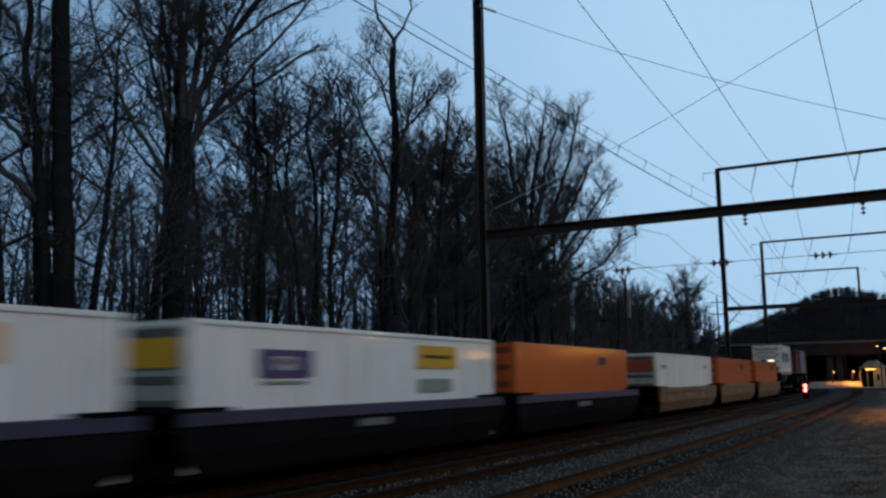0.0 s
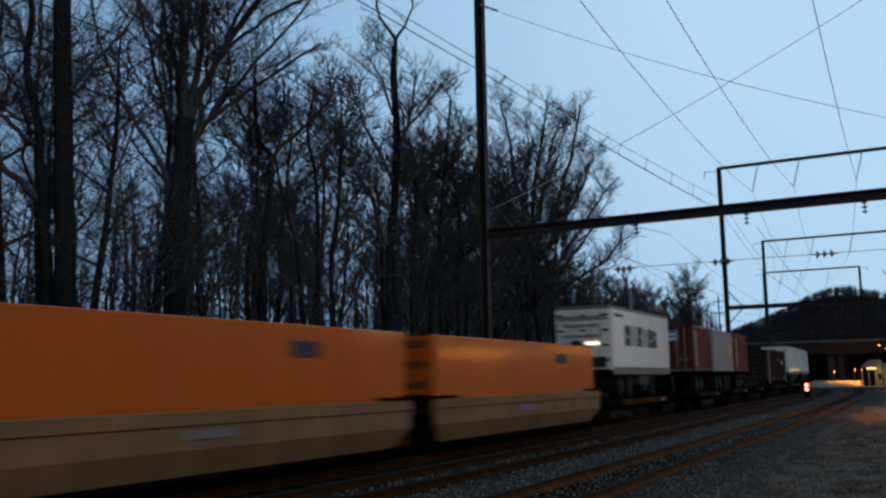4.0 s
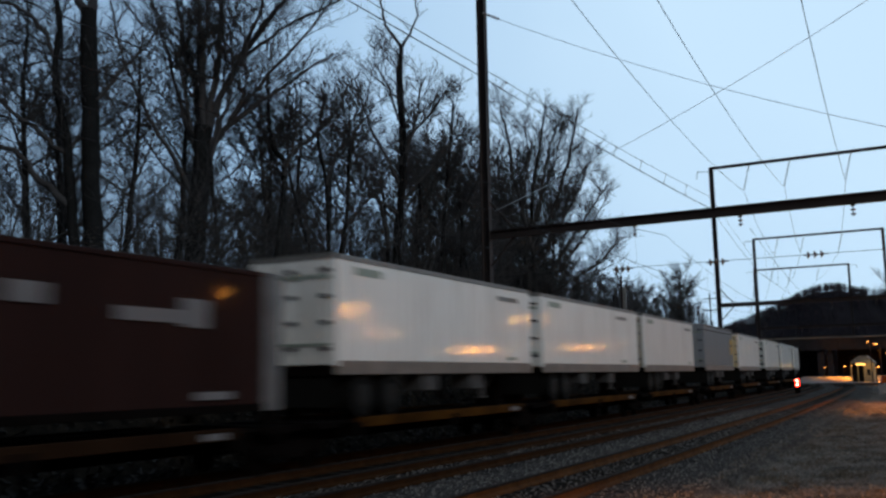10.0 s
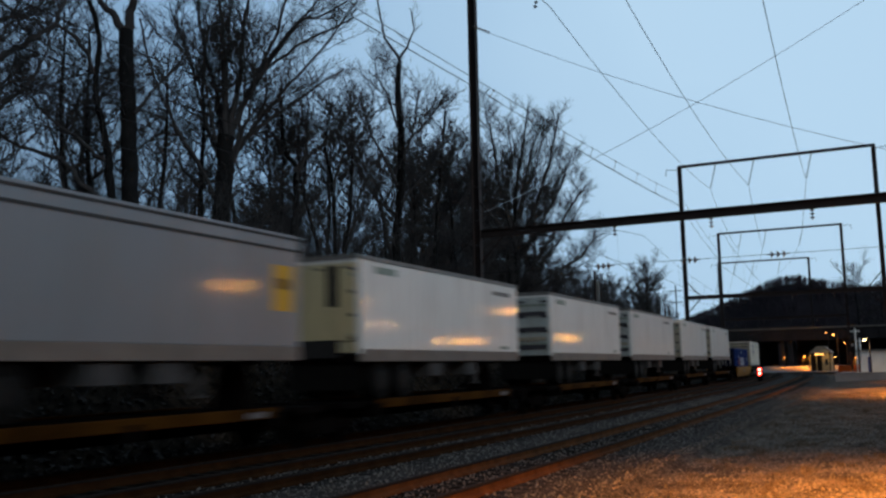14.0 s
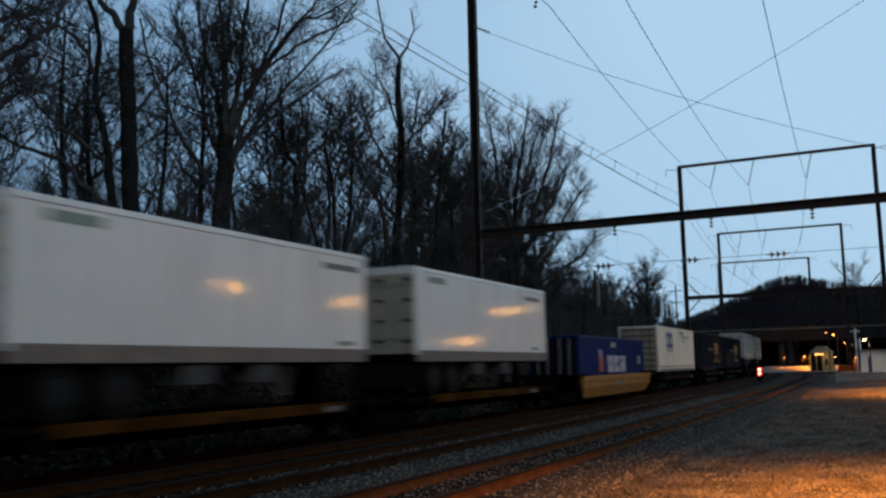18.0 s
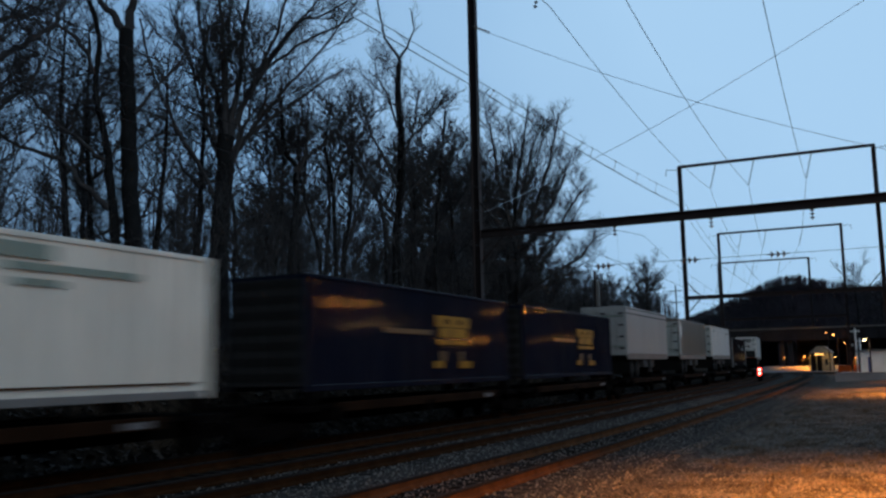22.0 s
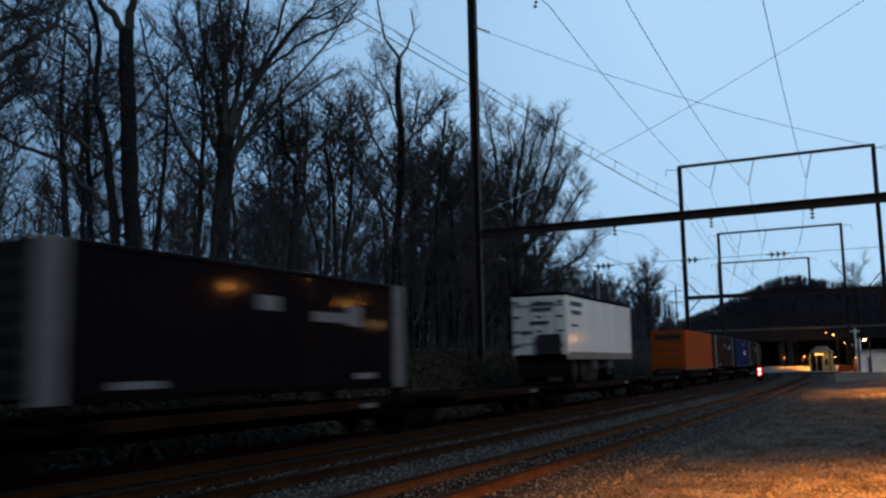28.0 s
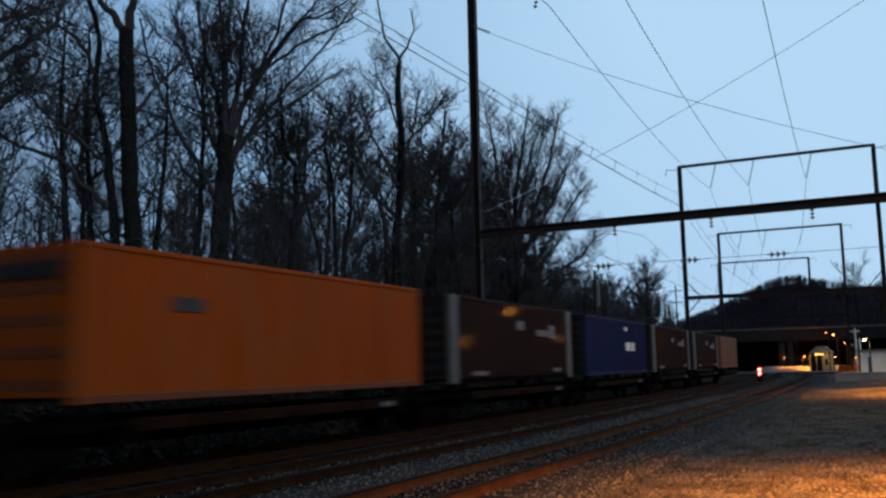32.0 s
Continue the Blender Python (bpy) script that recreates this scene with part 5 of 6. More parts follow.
def sprout(pts, rad, lev, rg, out, dense, reach, lo, fine, twigs=(4.2, 5.2, 5.0)):
    """Side branches along a limb, theirs in turn, and the fine twigs at last."""
    total = sum((b - a).length for a, b in zip(pts[:-1], pts[1:]))
    count = max(1, round(total * (1 - lo) * (dense, *twigs)[lev]))
    n = len(pts) - 1
    stray = (0.16, 0.18, 0.2, 0.0)[lev]
    for c in range(count):
        t = min(0.999, lo + (1 - lo) * (c + rg.random()) / count)
        i = int(t * n)
        base = pts[i].lerp(pts[i + 1], t * n - i)
        along = (pts[i + 1] - pts[i]).normalized()
        a = rg.uniform(0, 6.283)
        side = (ACROSS_VIEW * math.cos(a) + INTO * math.sin(a) * 0.8 + Vector((0, 0, rg.uniform(-0.35, 0.45)))).normalized()
        d = (along * rg.uniform(0.4, 1.1) + side * rg.uniform(0.5, 1.0) + Vector((0, 0, 0.14))).normalized()
        ln = (reach * rg.uniform(0.35, 1.0), total * rg.uniform(0.3, 0.62), rg.uniform(0.3, 0.8), rg.uniform(0.2, 0.5))[lev] * (1.2 - 0.55 * t)
        r = max(fine * (1.7, 1.2, 0.9, 0.7)[lev], min(rad[i] * 0.55, ln * (0.012, 0.010, 0.008, 0.006)[lev]))
        if lev == len(twigs):
            out.append(([base, base + d * ln], [r, 0.001], 3))
            continue
        k = (6, 3, 2)[lev]
        p, rr = [base], [r]
        for j in range(k):
            d = (d + Vector((rg.gauss(0, stray), rg.gauss(0, stray), rg.gauss(0.05, stray * 0.8)))).normalized()
            p.append(p[-1] + d * (ln / k))
            rr.append(r + (fine * 0.6 - r) * (j + 1) / k)
        out.append((p, rr, (4, 3, 3)[lev]))
        sprout(p, rr, lev + 1, rg, out, dense, reach, 0.15, fine, twigs)


def edge_tree(label, x, y, seed, limbs, dense=2.0, reach=2.4, fine=0.010, bare=0.55, fan=0, twigs=(4.2, 5.2, 5.0)):
    rg = random.Random(seed)
    trunk, crown = [], []
    u0, z0 = limbs[0][0][-1]
    for i in range(fan):
        tilt, ln, z1 = -0.5 + 1.35 * (i + rg.random()) / fan, rg.uniform(6.5, 9.5), z0 - rg.uniform(0.1, 2.2)
        limbs = limbs + [([(u0, z1)] + [(u0 + math.sin(tilt * (1.15 - 0.25 * k)) * ln * k / 4, z1 + math.cos(tilt) * ln * k / 4) for k in (1, 2, 3, 4)], rg.uniform(0.07, 0.11), 0.02)]
    for i, (pts, r0, r1) in enumerate(limbs):
        p, rr = rounded_limb(pts, r0, r1, rg, 0.0 if i == 0 else rg.uniform(-0.5, 0.5))
        (trunk if i == 0 else crown).append((p, rr, 10 if i == 0 else 7))
        sprout(p, rr, 0, rg, crown, dense * (0.45 if i == 0 else 1.0), reach, bare if i == 0 else 0.22, fine, twigs)
    e = tagged(new("tree"), label, "tree", "bare trees of the wood")
    e.matrix_basis = at_bank(x, y)
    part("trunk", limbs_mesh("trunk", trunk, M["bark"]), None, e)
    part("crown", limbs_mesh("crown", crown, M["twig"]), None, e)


def broad_tree(label, seed, height, r0, first, limbs, dense, reach, fine):
    """A forest tree: a bare trunk, then limbs that spread and turn upward, crooked all the way."""
    rg = random.Random(seed)
    trunk, crown = [], []
    pts = [Vector((0, 0, -0.5))]
    for i in range(12):
        pts.append(pts[-1] + Vector((rg.gauss(0, 0.10), rg.gauss(0, 0.10), height * 0.86 / 12)))
    rad = [0.03 + (r0 - 0.03) * (1 - i / 12) ** 0.9 for i in range(13)]
    trunk.append((pts, rad, 8))
    sprout(pts, rad, 0, rg, crown, dense * 0.5, reach, first, fine, (4.2, 6.0))
    for c in range(limbs):
        t = first + (0.92 - first) * (c + rg.random()) / limbs
        i = min(11, int(t * 12))
        p, a, tilt = pts[i].lerp(pts[i + 1], t * 12 - i), c * 2.4 + rg.uniform(-0.5, 0.5), rg.uniform(0.6, 1.15)
        d = Vector((math.cos(a) * math.sin(tilt), math.sin(a) * math.sin(tilt), math.cos(tilt)))
        ln = height * rg.uniform(0.22, 0.36) * (1.25 - 0.7 * t)
        lp, lr, r = [p], [rad[i] * 0.55], rad[i] * 0.55
        for k in range(8):
            d = (d + Vector((rg.gauss(0, 0.14), rg.gauss(0, 0.14), rg.gauss(0.08, 0.10)))).normalized()
            lp.append(lp[-1] + d * (ln / 8))
            lr.append(0.018 + (r - 0.018) * (1 - (k + 1) / 8))
        crown.append((lp, lr, 5))
        sprout(lp, lr, 0, rg, crown, dense, reach, 0.2, fine, (4.2, 6.0))
    e = tagged(new("tree"), label, "tree", "bare trees of the wood")
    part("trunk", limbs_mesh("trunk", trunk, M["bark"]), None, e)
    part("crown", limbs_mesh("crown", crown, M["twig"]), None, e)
    return e


edge_tree("tall bare tree with a thick dark trunk forking high up", -24.7, 24.0, 101, [
    ([(0.2, -0.5), (0.2, 1.1), (0.1, 3.6), (-0.2, 6.6), (-0.3, 9.8), (-0.4, 11.9)], 0.37, 0.27),
    ([(-0.4, 11.8), (-0.9, 12.5), (-1.4, 13.1), (-2.0, 14.8), (-2.3, 18.0)], 0.17, 0.05),
    ([(-0.4, 11.8), (-0.2, 12.7), (0.0, 13.4), (0.5, 15.9), (0.7, 19.5)], 0.20, 0.06),
    ([(0.1, 8.6), (0.9, 9.9), (1.6, 10.8), (2.0, 11.9)], 0.07, 0.03)], 2.2, 2.3, 0.011, 0.65)
edge_tree("crooked bare tree with long side limbs beside a thicker trunk", -25.5, 23.6, 102, [
    ([(0.5, -0.5), (0.5, 1.0), (0.4, 3.6), (0.1, 6.0), (0.0, 7.1), (-0.3, 8.1), (-0.5, 9.7), (-0.5, 11.7), (-1.0, 13.5), (-1.2, 16.5)], 0.22, 0.07),
    ([(0.1, 5.0), (-0.8, 5.9), (-1.6, 6.8), (-2.7, 7.2), (-3.8, 7.8), (-4.6, 8.9)], 0.13, 0.04),
    ([(0.0, 6.8), (-1.1, 7.5), (-2.1, 8.4), (-3.1, 9.5), (-3.7, 11.0)], 0.10, 0.03),
    ([(-0.5, 10.0), (-1.0, 11.2), (-1.8, 11.8), (-2.9, 12.1), (-3.9, 12.9)], 0.09, 0.03),
    ([(0.1, 7.0), (0.3, 7.8), (0.4, 8.8), (0.9, 10.2)], 0.06, 0.02)], 2.6, 2.3, 0.011, 0.35)
edge_tree("bare tree with a heavy limb reaching along the bank", -25.0, 17.2, 103, [
    ([(0.4, -0.5), (0.4, 0.8), (0.1, 5.2), (0.1, 7.8)], 0.26, 0.18),
    ([(0.1, 7.5), (0.9, 8.8), (1.7, 9.6), (2.2, 10.4), (2.6, 11.8), (2.8, 13.5)], 0.14, 0.05),
    ([(0.1, 6.6), (1.0, 6.9), (1.8, 7.4), (2.5, 8.3), (2.9, 9.6)], 0.07, 0.03),
    ([(0.1, 7.8), (0.2, 9.8), (0.2, 11.6), (-0.4, 14.5)], 0.13, 0.05)], 2.8, 2.4, 0.011)
edge_tree("thick-trunked bare tree fanning into many upright limbs", -24.4, 28.6, 104, [
    ([(0.0, -0.6), (0.0, 0.3), (-0.1, 4.1), (0.1, 6.6), (0.2, 8.6)], 0.44, 0.34),
    ([(0.2, 8.2), (0.1, 11.0), (0.0, 13.2), (-0.3, 17.5)], 0.17, 0.05),
    ([(0.2, 8.3), (0.7, 10.9), (1.0, 13.1), (1.3, 17.2)], 0.16, 0.05),
    ([(0.1, 8.1), (-0.5, 10.7), (-1.1, 13.2), (-1.7, 16.4)], 0.14, 0.05),
    ([(-0.2, 5.8), (-1.2, 7.9), (-1.9, 9.2), (-2.5, 10.8), (-3.2, 13.4)], 0.10, 0.04),
    ([(0.2, 8.1), (0.9, 10.2), (1.8, 11.7), (3.4, 12.9), (5.4, 13.9)], 0.13, 0.04),
    ([(0.2, 7.8), (1.8, 9.3), (3.4, 10.6), (4.9, 11.8)], 0.12, 0.04),
    ([(0.1, 7.3), (-0.8, 9.3), (-1.5, 11.7), (-2.3, 14.2)], 0.11, 0.04),
    ([(0.2, 8.4), (1.5, 11.4), (2.5, 13.6), (3.0, 16.2)], 0.12, 0.04),
    ([(0.3, 7.6), (2.2, 10.2), (4.2, 12.4), (5.8, 14.8)], 0.10, 0.03),
    ([(0.6, 9.4), (2.4, 12.3), (4.2, 14.6), (5.2, 16.8)], 0.10, 0.03),
    ([(1.4, 11.2), (3.2, 13.2), (4.6, 13.6), (6.2, 14.6)], 0.08, 0.03)], 2.2, 2.7, 0.011, 0.75, 6)
edge_tree("slim bare tree forking at mid height", -23.8, 32.6, 105, [
    ([(0.0, -0.5), (0.0, 2.5), (0.0, 4.5), (0.2, 7.9), (-0.2, 8.8), (-0.4, 9.9), (-0.5, 12.0)], 0.20, 0.07),
    ([(0.1, 8.0), (1.4, 9.2), (2.3, 10.2), (2.9, 11.4)], 0.10, 0.03),
    ([(-0.2, 8.7), (-1.0, 9.9), (-1.6, 11.2)], 0.08, 0.03),
    ([(0.2, 7.6), (0.7, 9.4), (0.8, 11.4)], 0.08, 0.03)], 4.0, 2.6, 0.011)
edge_tree("thin crooked bare tree at the edge of the wood", -23.5, 35.8, 106, [
    ([(0.0, -0.5), (0.0, 2.6), (-0.1, 4.9), (-0.2, 8.1), (-0.5, 9.8), (-0.2, 12.0)], 0.14, 0.05),
    ([(-0.2, 7.8), (0.3, 9.2), (1.2, 10.3), (1.7, 11.8)], 0.07, 0.03)], 4.0, 2.4, 0.011)
edge_tree("thin bare tree leaning along the bank", -23.4, 34.3, 107, [
    ([(0.4, -0.5), (0.1, 2.5), (-0.2, 4.7), (-0.6, 6.7), (-1.0, 8.6), (-0.8, 11.2)], 0.12, 0.04),
    ([(-0.7, 7.0), (-1.5, 8.4), (-2.0, 10.2)], 0.06, 0.03)], 3.6, 2.2, 0.011)
edge_tree("bushy bare tree with a broken forked dead top", -22.6, 40.0, 108, [
    ([(-0.1, -0.6), (-0.1, 2.3), (-0.1, 5.4), (0.2, 9.7), (0.1, 13.3), (0.1, 15.0)], 0.22, 0.06),
    ([(-0.4, 5.2), (-0.9, 7.6), (-1.8, 9.3), (-2.3, 10.4), (-3.2, 10.8)], 0.12, 0.05),
    ([(0.2, 9.4), (1.0, 11.5), (1.2, 13.4)], 0.09, 0.04),
    ([(0.1, 8.5), (-1.2, 11.2), (-1.8, 12.9)], 0.09, 0.04),
    ([(0.1, 11.6), (-0.4, 13.2), (-0.9, 14.2)], 0.07, 0.03),
    ([(0.2, 10.4), (1.6, 11.7), (2.5, 12.8)], 0.07, 0.03),
    ([(0.1, 7.5), (1.4, 9.0), (2.4, 10.4)], 0.08, 0.03),
    ([(0.0, 7.0), (-1.6, 8.2), (-2.6, 9.0)], 0.07, 0.03)], 4.6, 2.4, 0.013, 0.20)
edge_tree("twisted dead limb fork rising over the bushy crowns", -22.4, 40.1, 109, [
    ([(0.0, 2.3), (-0.1, 5.4), (0.2, 9.7), (0.0, 13.3), (0.0, 15.5)], 0.13, 0.09),
    ([(0.0, 15.4), (-0.6, 16.3), (-0.9, 17.2), (-1.1, 18.8)], 0.09, 0.04),
    ([(0.0, 15.4), (0.4, 16.2), (0.8, 17.3), (0.6, 18.7)], 0.08, 0.03)], 2.0, 1.3, 0.009, 0.97)
edge_tree("slender bare tree with a dense twiggy crown", -23.1, 45.6, 110, [
    ([(0.0, -0.5), (0.0, 3.2), (-0.1, 5.9), (0.1, 9.4), (0.6, 14.0)], 0.20, 0.06),
    ([(0.1, 9.1), (0.9, 11.4), (1.4, 13.1)], 0.08, 0.04),
    ([(0.0, 8.5), (-0.7, 10.8), (-0.9, 12.8)], 0.08, 0.04),
    ([(0.1, 7.0), (1.4, 8.8), (2.1, 10.3)], 0.08, 0.04),
    ([(0.0, 6.4), (-1.3, 8.2), (-2.1, 9.8)], 0.08, 0.04)], 4.8, 2.4, 0.014, 0.20)
edge_tree("fan-crowned bare tree on several spreading stems", -23.2, 57.5, 111, [
    ([(0.3, -0.6), (0.3, 1.7), (0.2, 3.9), (0.2, 10.2), (0.9, 14.8), (1.3, 17.2)], 0.26, 0.04),
    ([(0.2, 7.0), (-0.7, 10.8), (-1.3, 14.8), (-1.8, 16.7)], 0.16, 0.05),
    ([(0.2, 7.0), (1.6, 10.2), (2.8, 13.9), (3.3, 16.4)], 0.16, 0.05),
    ([(0.3, 4.6), (2.5, 7.7), (4.1, 10.1), (5.3, 11.7)], 0.16, 0.05),
    ([(0.2, 3.8), (2.9, 5.5), (4.9, 6.7), (5.8, 8.4)], 0.12, 0.04),
    ([(0.2, 8.5), (1.2, 12.7), (2.1, 15.8)], 0.12, 0.05),
    ([(0.2, 5.8), (-1.1, 8.0), (-2.1, 10.0)], 0.12, 0.05),
    ([(0.2, 6.4), (2.0, 9.0), (3.4, 11.6), (4.2, 13.6)], 0.12, 0.05),
    ([(0.2, 7.6), (-0.2, 11.0), (0.1, 14.0), (-0.2, 16.4)], 0.10, 0.03),
    ([(0.2, 7.4), (0.9, 11.0), (1.9, 13.6), (2.6, 16.0)], 0.10, 0.03),
    ([(0.2, 5.2), (-0.9, 6.6), (-2.3, 7.8), (-2.8, 9.8)], 0.10, 0.03),
    ([(0.2, 4.4), (2.0, 6.2), (3.8, 8.6), (4.9, 10.4)], 0.10, 0.03),
    ([(0.2, 3.4), (1.8, 4.4), (3.6, 5.2), (5.0, 6.2)], 0.10, 0.03),
    ([(0.2, 6.0), (1.6, 8.2), (2.9, 11.0), (3.9, 13.0)], 0.09, 0.03)], 3.4, 2.6, 0.011, 0.25, 0, (5.2, 6.4, 6.0))
# the broad bare trees that stand behind them: kind, place, turn, size
BROAD = [broad_tree("broad bare forest tree with a crooked twiggy crown", 201, 17, 0.20, 0.30, 11, 3.2, 2.6, 0.013),
         broad_tree("broad bare forest tree with a crooked twiggy crown", 202, 15, 0.16, 0.22, 13, 3.4, 2.3, 0.013),
         broad_tree("tall bare forest tree with high spreading limbs", 203, 21, 0.24, 0.42, 12, 3.2, 2.8, 0.013),
         broad_tree("bushy bare tree with a dense round crown of fine twigs", 204, 15, 0.15, 0.14, 18, 3.4, 2.3, 0.015)]
for e, x, y, rz in zip(BROAD, (-30.5, -28.5, -29.5, -24.3), (27.5, 38.0, 20.0, 38.0), (0, 40, 90, 10)):
    e.matrix_basis = at_bank(x, y, 0, rz)
for k, x, y, rz, sz in ((2, -28.5, 31.5, 130, 0.86), (1, -26.5, 36.4, 200, 0.95), (0, -29.0, 43.0, 250, 0.92), (1, -25.6, 48.0, 310, 1.0), (1, -26.5, 52.5, 20, 0.85), (0, -28.0, 61.5, 75, 0.85), (1, -27.5, 66.0, 160, 0.75),
                        (2, -32.0, 16.0, 240, 0.95), (0, -28.5, 24.5, 15, 0.95), (2, -36.0, 24.0, 60, 0.95), (2, -37.0, 33.0, 330, 0.8), (0, -36.0, 40.0, 100, 0.85), (1, -24.8, 42.6, 85, 0.85), (0, -34.0, 52.0, 190, 0.8), (1, -36.0, 60.0, 280, 0.8),
                        (1, -27.0, 19.5, 175, 0.8),
                        (3, -24.8, 47.2, 150, 0.98), (3, -25.2, 51.0, 220, 0.85), (3, -26.5, 60.0, 190, 0.9), (3, -23.2, 47.6, 100, 0.92), (3, -24.8, 56.0, 40, 1.06), (3, -24.4, 60.8, 300, 0.92), (3, -25.0, 33.2, 45, 0.85), (3, -24.2, 44.6, 75, 0.97), (3, -24.0, 49.8, 165, 0.95), (3, -24.6, 53.4, 330, 0.92), (3, -23.5, 57.2, 110, 1.08), (3, -22.9, 60.2, 20, 0.98), (1, -25.5, 31.0, 60, 0.85), (0, -26.5, 27.0, 200, 0.85)):
    copy_thing(BROAD[k], at_bank(x, y, 0, rz) @ Matrix.Diagonal((sz, sz, sz, 1)))
rg = random.Random(5)
for i in range(6):
    y = rg.uniform(10, 85)
    x = -38 - rg.random() ** 1.1 * 18 - max(0, y - 50) * 0.2
    sz = rg.uniform(0.6, 0.8)
    copy_thing(BROAD[rg.choice((0, 1, 2))], at_bank(x, y, 0, rg.uniform(0, 360)) @ Matrix.Diagonal((sz, sz, sz, 1)))
for i in range(18):
    y = rg.uniform(14, 75)
    copy_thing(SAPLING, at_bank(rg.uniform(-27, -21.5), y, 0, rg.uniform(0, 360)))
# the far treeline and a few trees past the bridge
FAR_TREE = broad_tree("rounded bare tree in the far treeline", 205, 17, 0.26, 0.16, 18, 1.9, 3.2, 0.024)
for x, y, rz, sz in ((-43.9, 178.0, 0, 1.38), (-44.6, 180.0, 140, 1.25), (-43.2, 176.6, 60, 1.2), (-46.6, 174.0, 200, 1.0), (-49.0, 176.0, 100, 1.0), (-52.0, 172.0, 50, 0.85), (-55.0, 166.0, 20, 1.0), (-50.0, 150.0, 10, 0.95), (-46.0, 134.0, 60, 0.9), (-42.0, 120.0, 60, 0.85),
                     (-39.5, 106.0, 60, 0.85), (-39.0, 92.0, 200, 0.9), (-57.0, 158.0, 220, 0.9), (-41.5, 184.0, 300, 0.8),
                     (-43.5, 148.0, 40, 0.95), (-46.5, 160.0, 140, 1.0), (-44.0, 139.0, 260, 0.9), (-41.0, 128.0, 330, 0.9), (-49.0, 168.0, 80, 1.05), (-44.0, 155.0, 190, 0.85)):
    copy_thing(FAR_TREE, at_bank(x, y, 0, rz) @ Matrix.Diagonal((sz, sz, sz, 1)))
for k, x, y, rz, sz in ((2, -8.0, 232.0, 30, 1.36), (0, -2.9, 232.0, 110, 1.4)):
    copy_thing(BROAD[k], at_bank(x, y, 0, rz) @ Matrix.Diagonal((sz, sz, sz, 1)))
FAR_TREE.matrix_basis = at_bank(-58.0, 75.0)
SAPLING.matrix_basis = at_bank(-24.0, 27.0)


def leafy_sapling():
    """A young beech that keeps its dead leaves."""
    tr, cr = grow(41, 6.5, 0.06, 0.4, 1.1, (8, 6, 4))
    e = tagged(new("beech_sapling"), "young beech still holding pale brown dead leaves", "tree", "beech saplings on the bank")
    part("trunk", limbs_mesh("trunk", tr, M["bark"]), None, e)
    part("crown", limbs_mesh("crown", cr, M["twig"]), None, e)
    rg = random.Random(6)
    vs, fs = [], []
    for pts, rad, n in cr:
        if n > 3:
            continue
        for k in range(5):
            p = pts[0].lerp(pts[-1], rg.random()) + Vector((rg.gauss(0, 0.05), rg.gauss(0, 0.05), rg.gauss(0, 0.05)))
            a, s = rg.uniform(0, 6.28), rg.uniform(0.03, 0.055)
            d, u = Vector((math.cos(a), math.sin(a), -0.4)) * s, Vector((-math.sin(a), math.cos(a), 0.3)) * s * 0.5
            b = len(vs)
            vs += [tuple(p), tuple(p + d + u), tuple(p + d * 2), tuple(p + d - u)]
            fs.append((b, b + 1, b + 2, b + 3))
    part("leaves", raw_mesh("leaves", vs, fs, M["leaf"]), None, e, "curled pale brown dead leaves")
    return e


sap = leafy_sapling()
sap.matrix_basis = at_bank(-21.0, 22.9)
for x, y, rz in ((-21.6, 24.2, 60), (-20.8, 26.2, 130), (-22.0, 34.0, 200), (-21.0, 19.0, 250), (-21.5, 40.5, 20)):
    copy_thing(sap, at_bank(x, y, -0.2, rz))


def deep_woods():
    """The depth of the wood behind the front trees: stems and crossing twigs."""
    rg = random.Random(8)
    limbs = []
    for i in range(240):
        y = rg.uniform(10, 150)
        x = -44 - rg.random() * 34 - max(0, y - 80) * 0.1
        h = rg.uniform(8, 15)
        p = Vector((x, y, ground_height(x, y) - 0.5))
        limbs.append(([p, p + Vector((rg.gauss(0, .3), rg.gauss(0, .3), h * 0.5)), p + Vector((rg.gauss(0, .8), rg.gauss(0, .8), h))], [rg.uniform(0.1, 0.24), 0.09, 0.03], 5))
        for b in range(26):
            q = p + Vector((0, 0, h * rg.uniform(0.12, 0.95)))
            d = Vector((rg.gauss(0, 1), rg.gauss(0, 1), rg.uniform(0.1, 1.4))).normalized() * rg.uniform(1.2, 4.0)
            limbs.append(([q, q + d * 0.5 + Vector((0, 0, 0.15)), q + d], [0.045, 0.03, 0.012], 3))
    for i in range(5000):
        y = rg.uniform(8, 190)
        x = -29 - rg.random() * 45 - max(0, y - 90) * 0.1
        p = Vector((x, y, ground_height(x, y) + rg.random() ** 1.6 * 4.2))
        d = Vector((rg.gauss(0, 1), rg.gauss(0, 1), rg.gauss(0.5, 0.7))).normalized() * rg.uniform(0.8, 2.6)
        limbs.append(([p, p + d * 0.5 + Vector((0, 0, 0.1)), p + d], [0.03, 0.024, 0.008], 3))
    for i in range(6500):
        y = 9 + rg.random() ** 1.3 * 75
        x = -24.5 - rg.random() * 12
        p = Vector((x, y, ground_height(x, y) + rg.random() ** 1.5 * 2.8))
        d = Vector((rg.gauss(0, 1), rg.gauss(0, 1), rg.gauss(0.7, 0.6))).normalized() * rg.uniform(0.5, 1.7)
        limbs.append(([p, p + d * 0.5 + Vector((0, 0, 0.08)), p + d], [0.020, 0.015, 0.006], 3))
    tagged(new("deep_woods", limbs_mesh("deep_woods", limbs, M["twig"])), "dense bare undergrowth and stems deep in the wood", "woods", kind="stuff")


deep_woods()


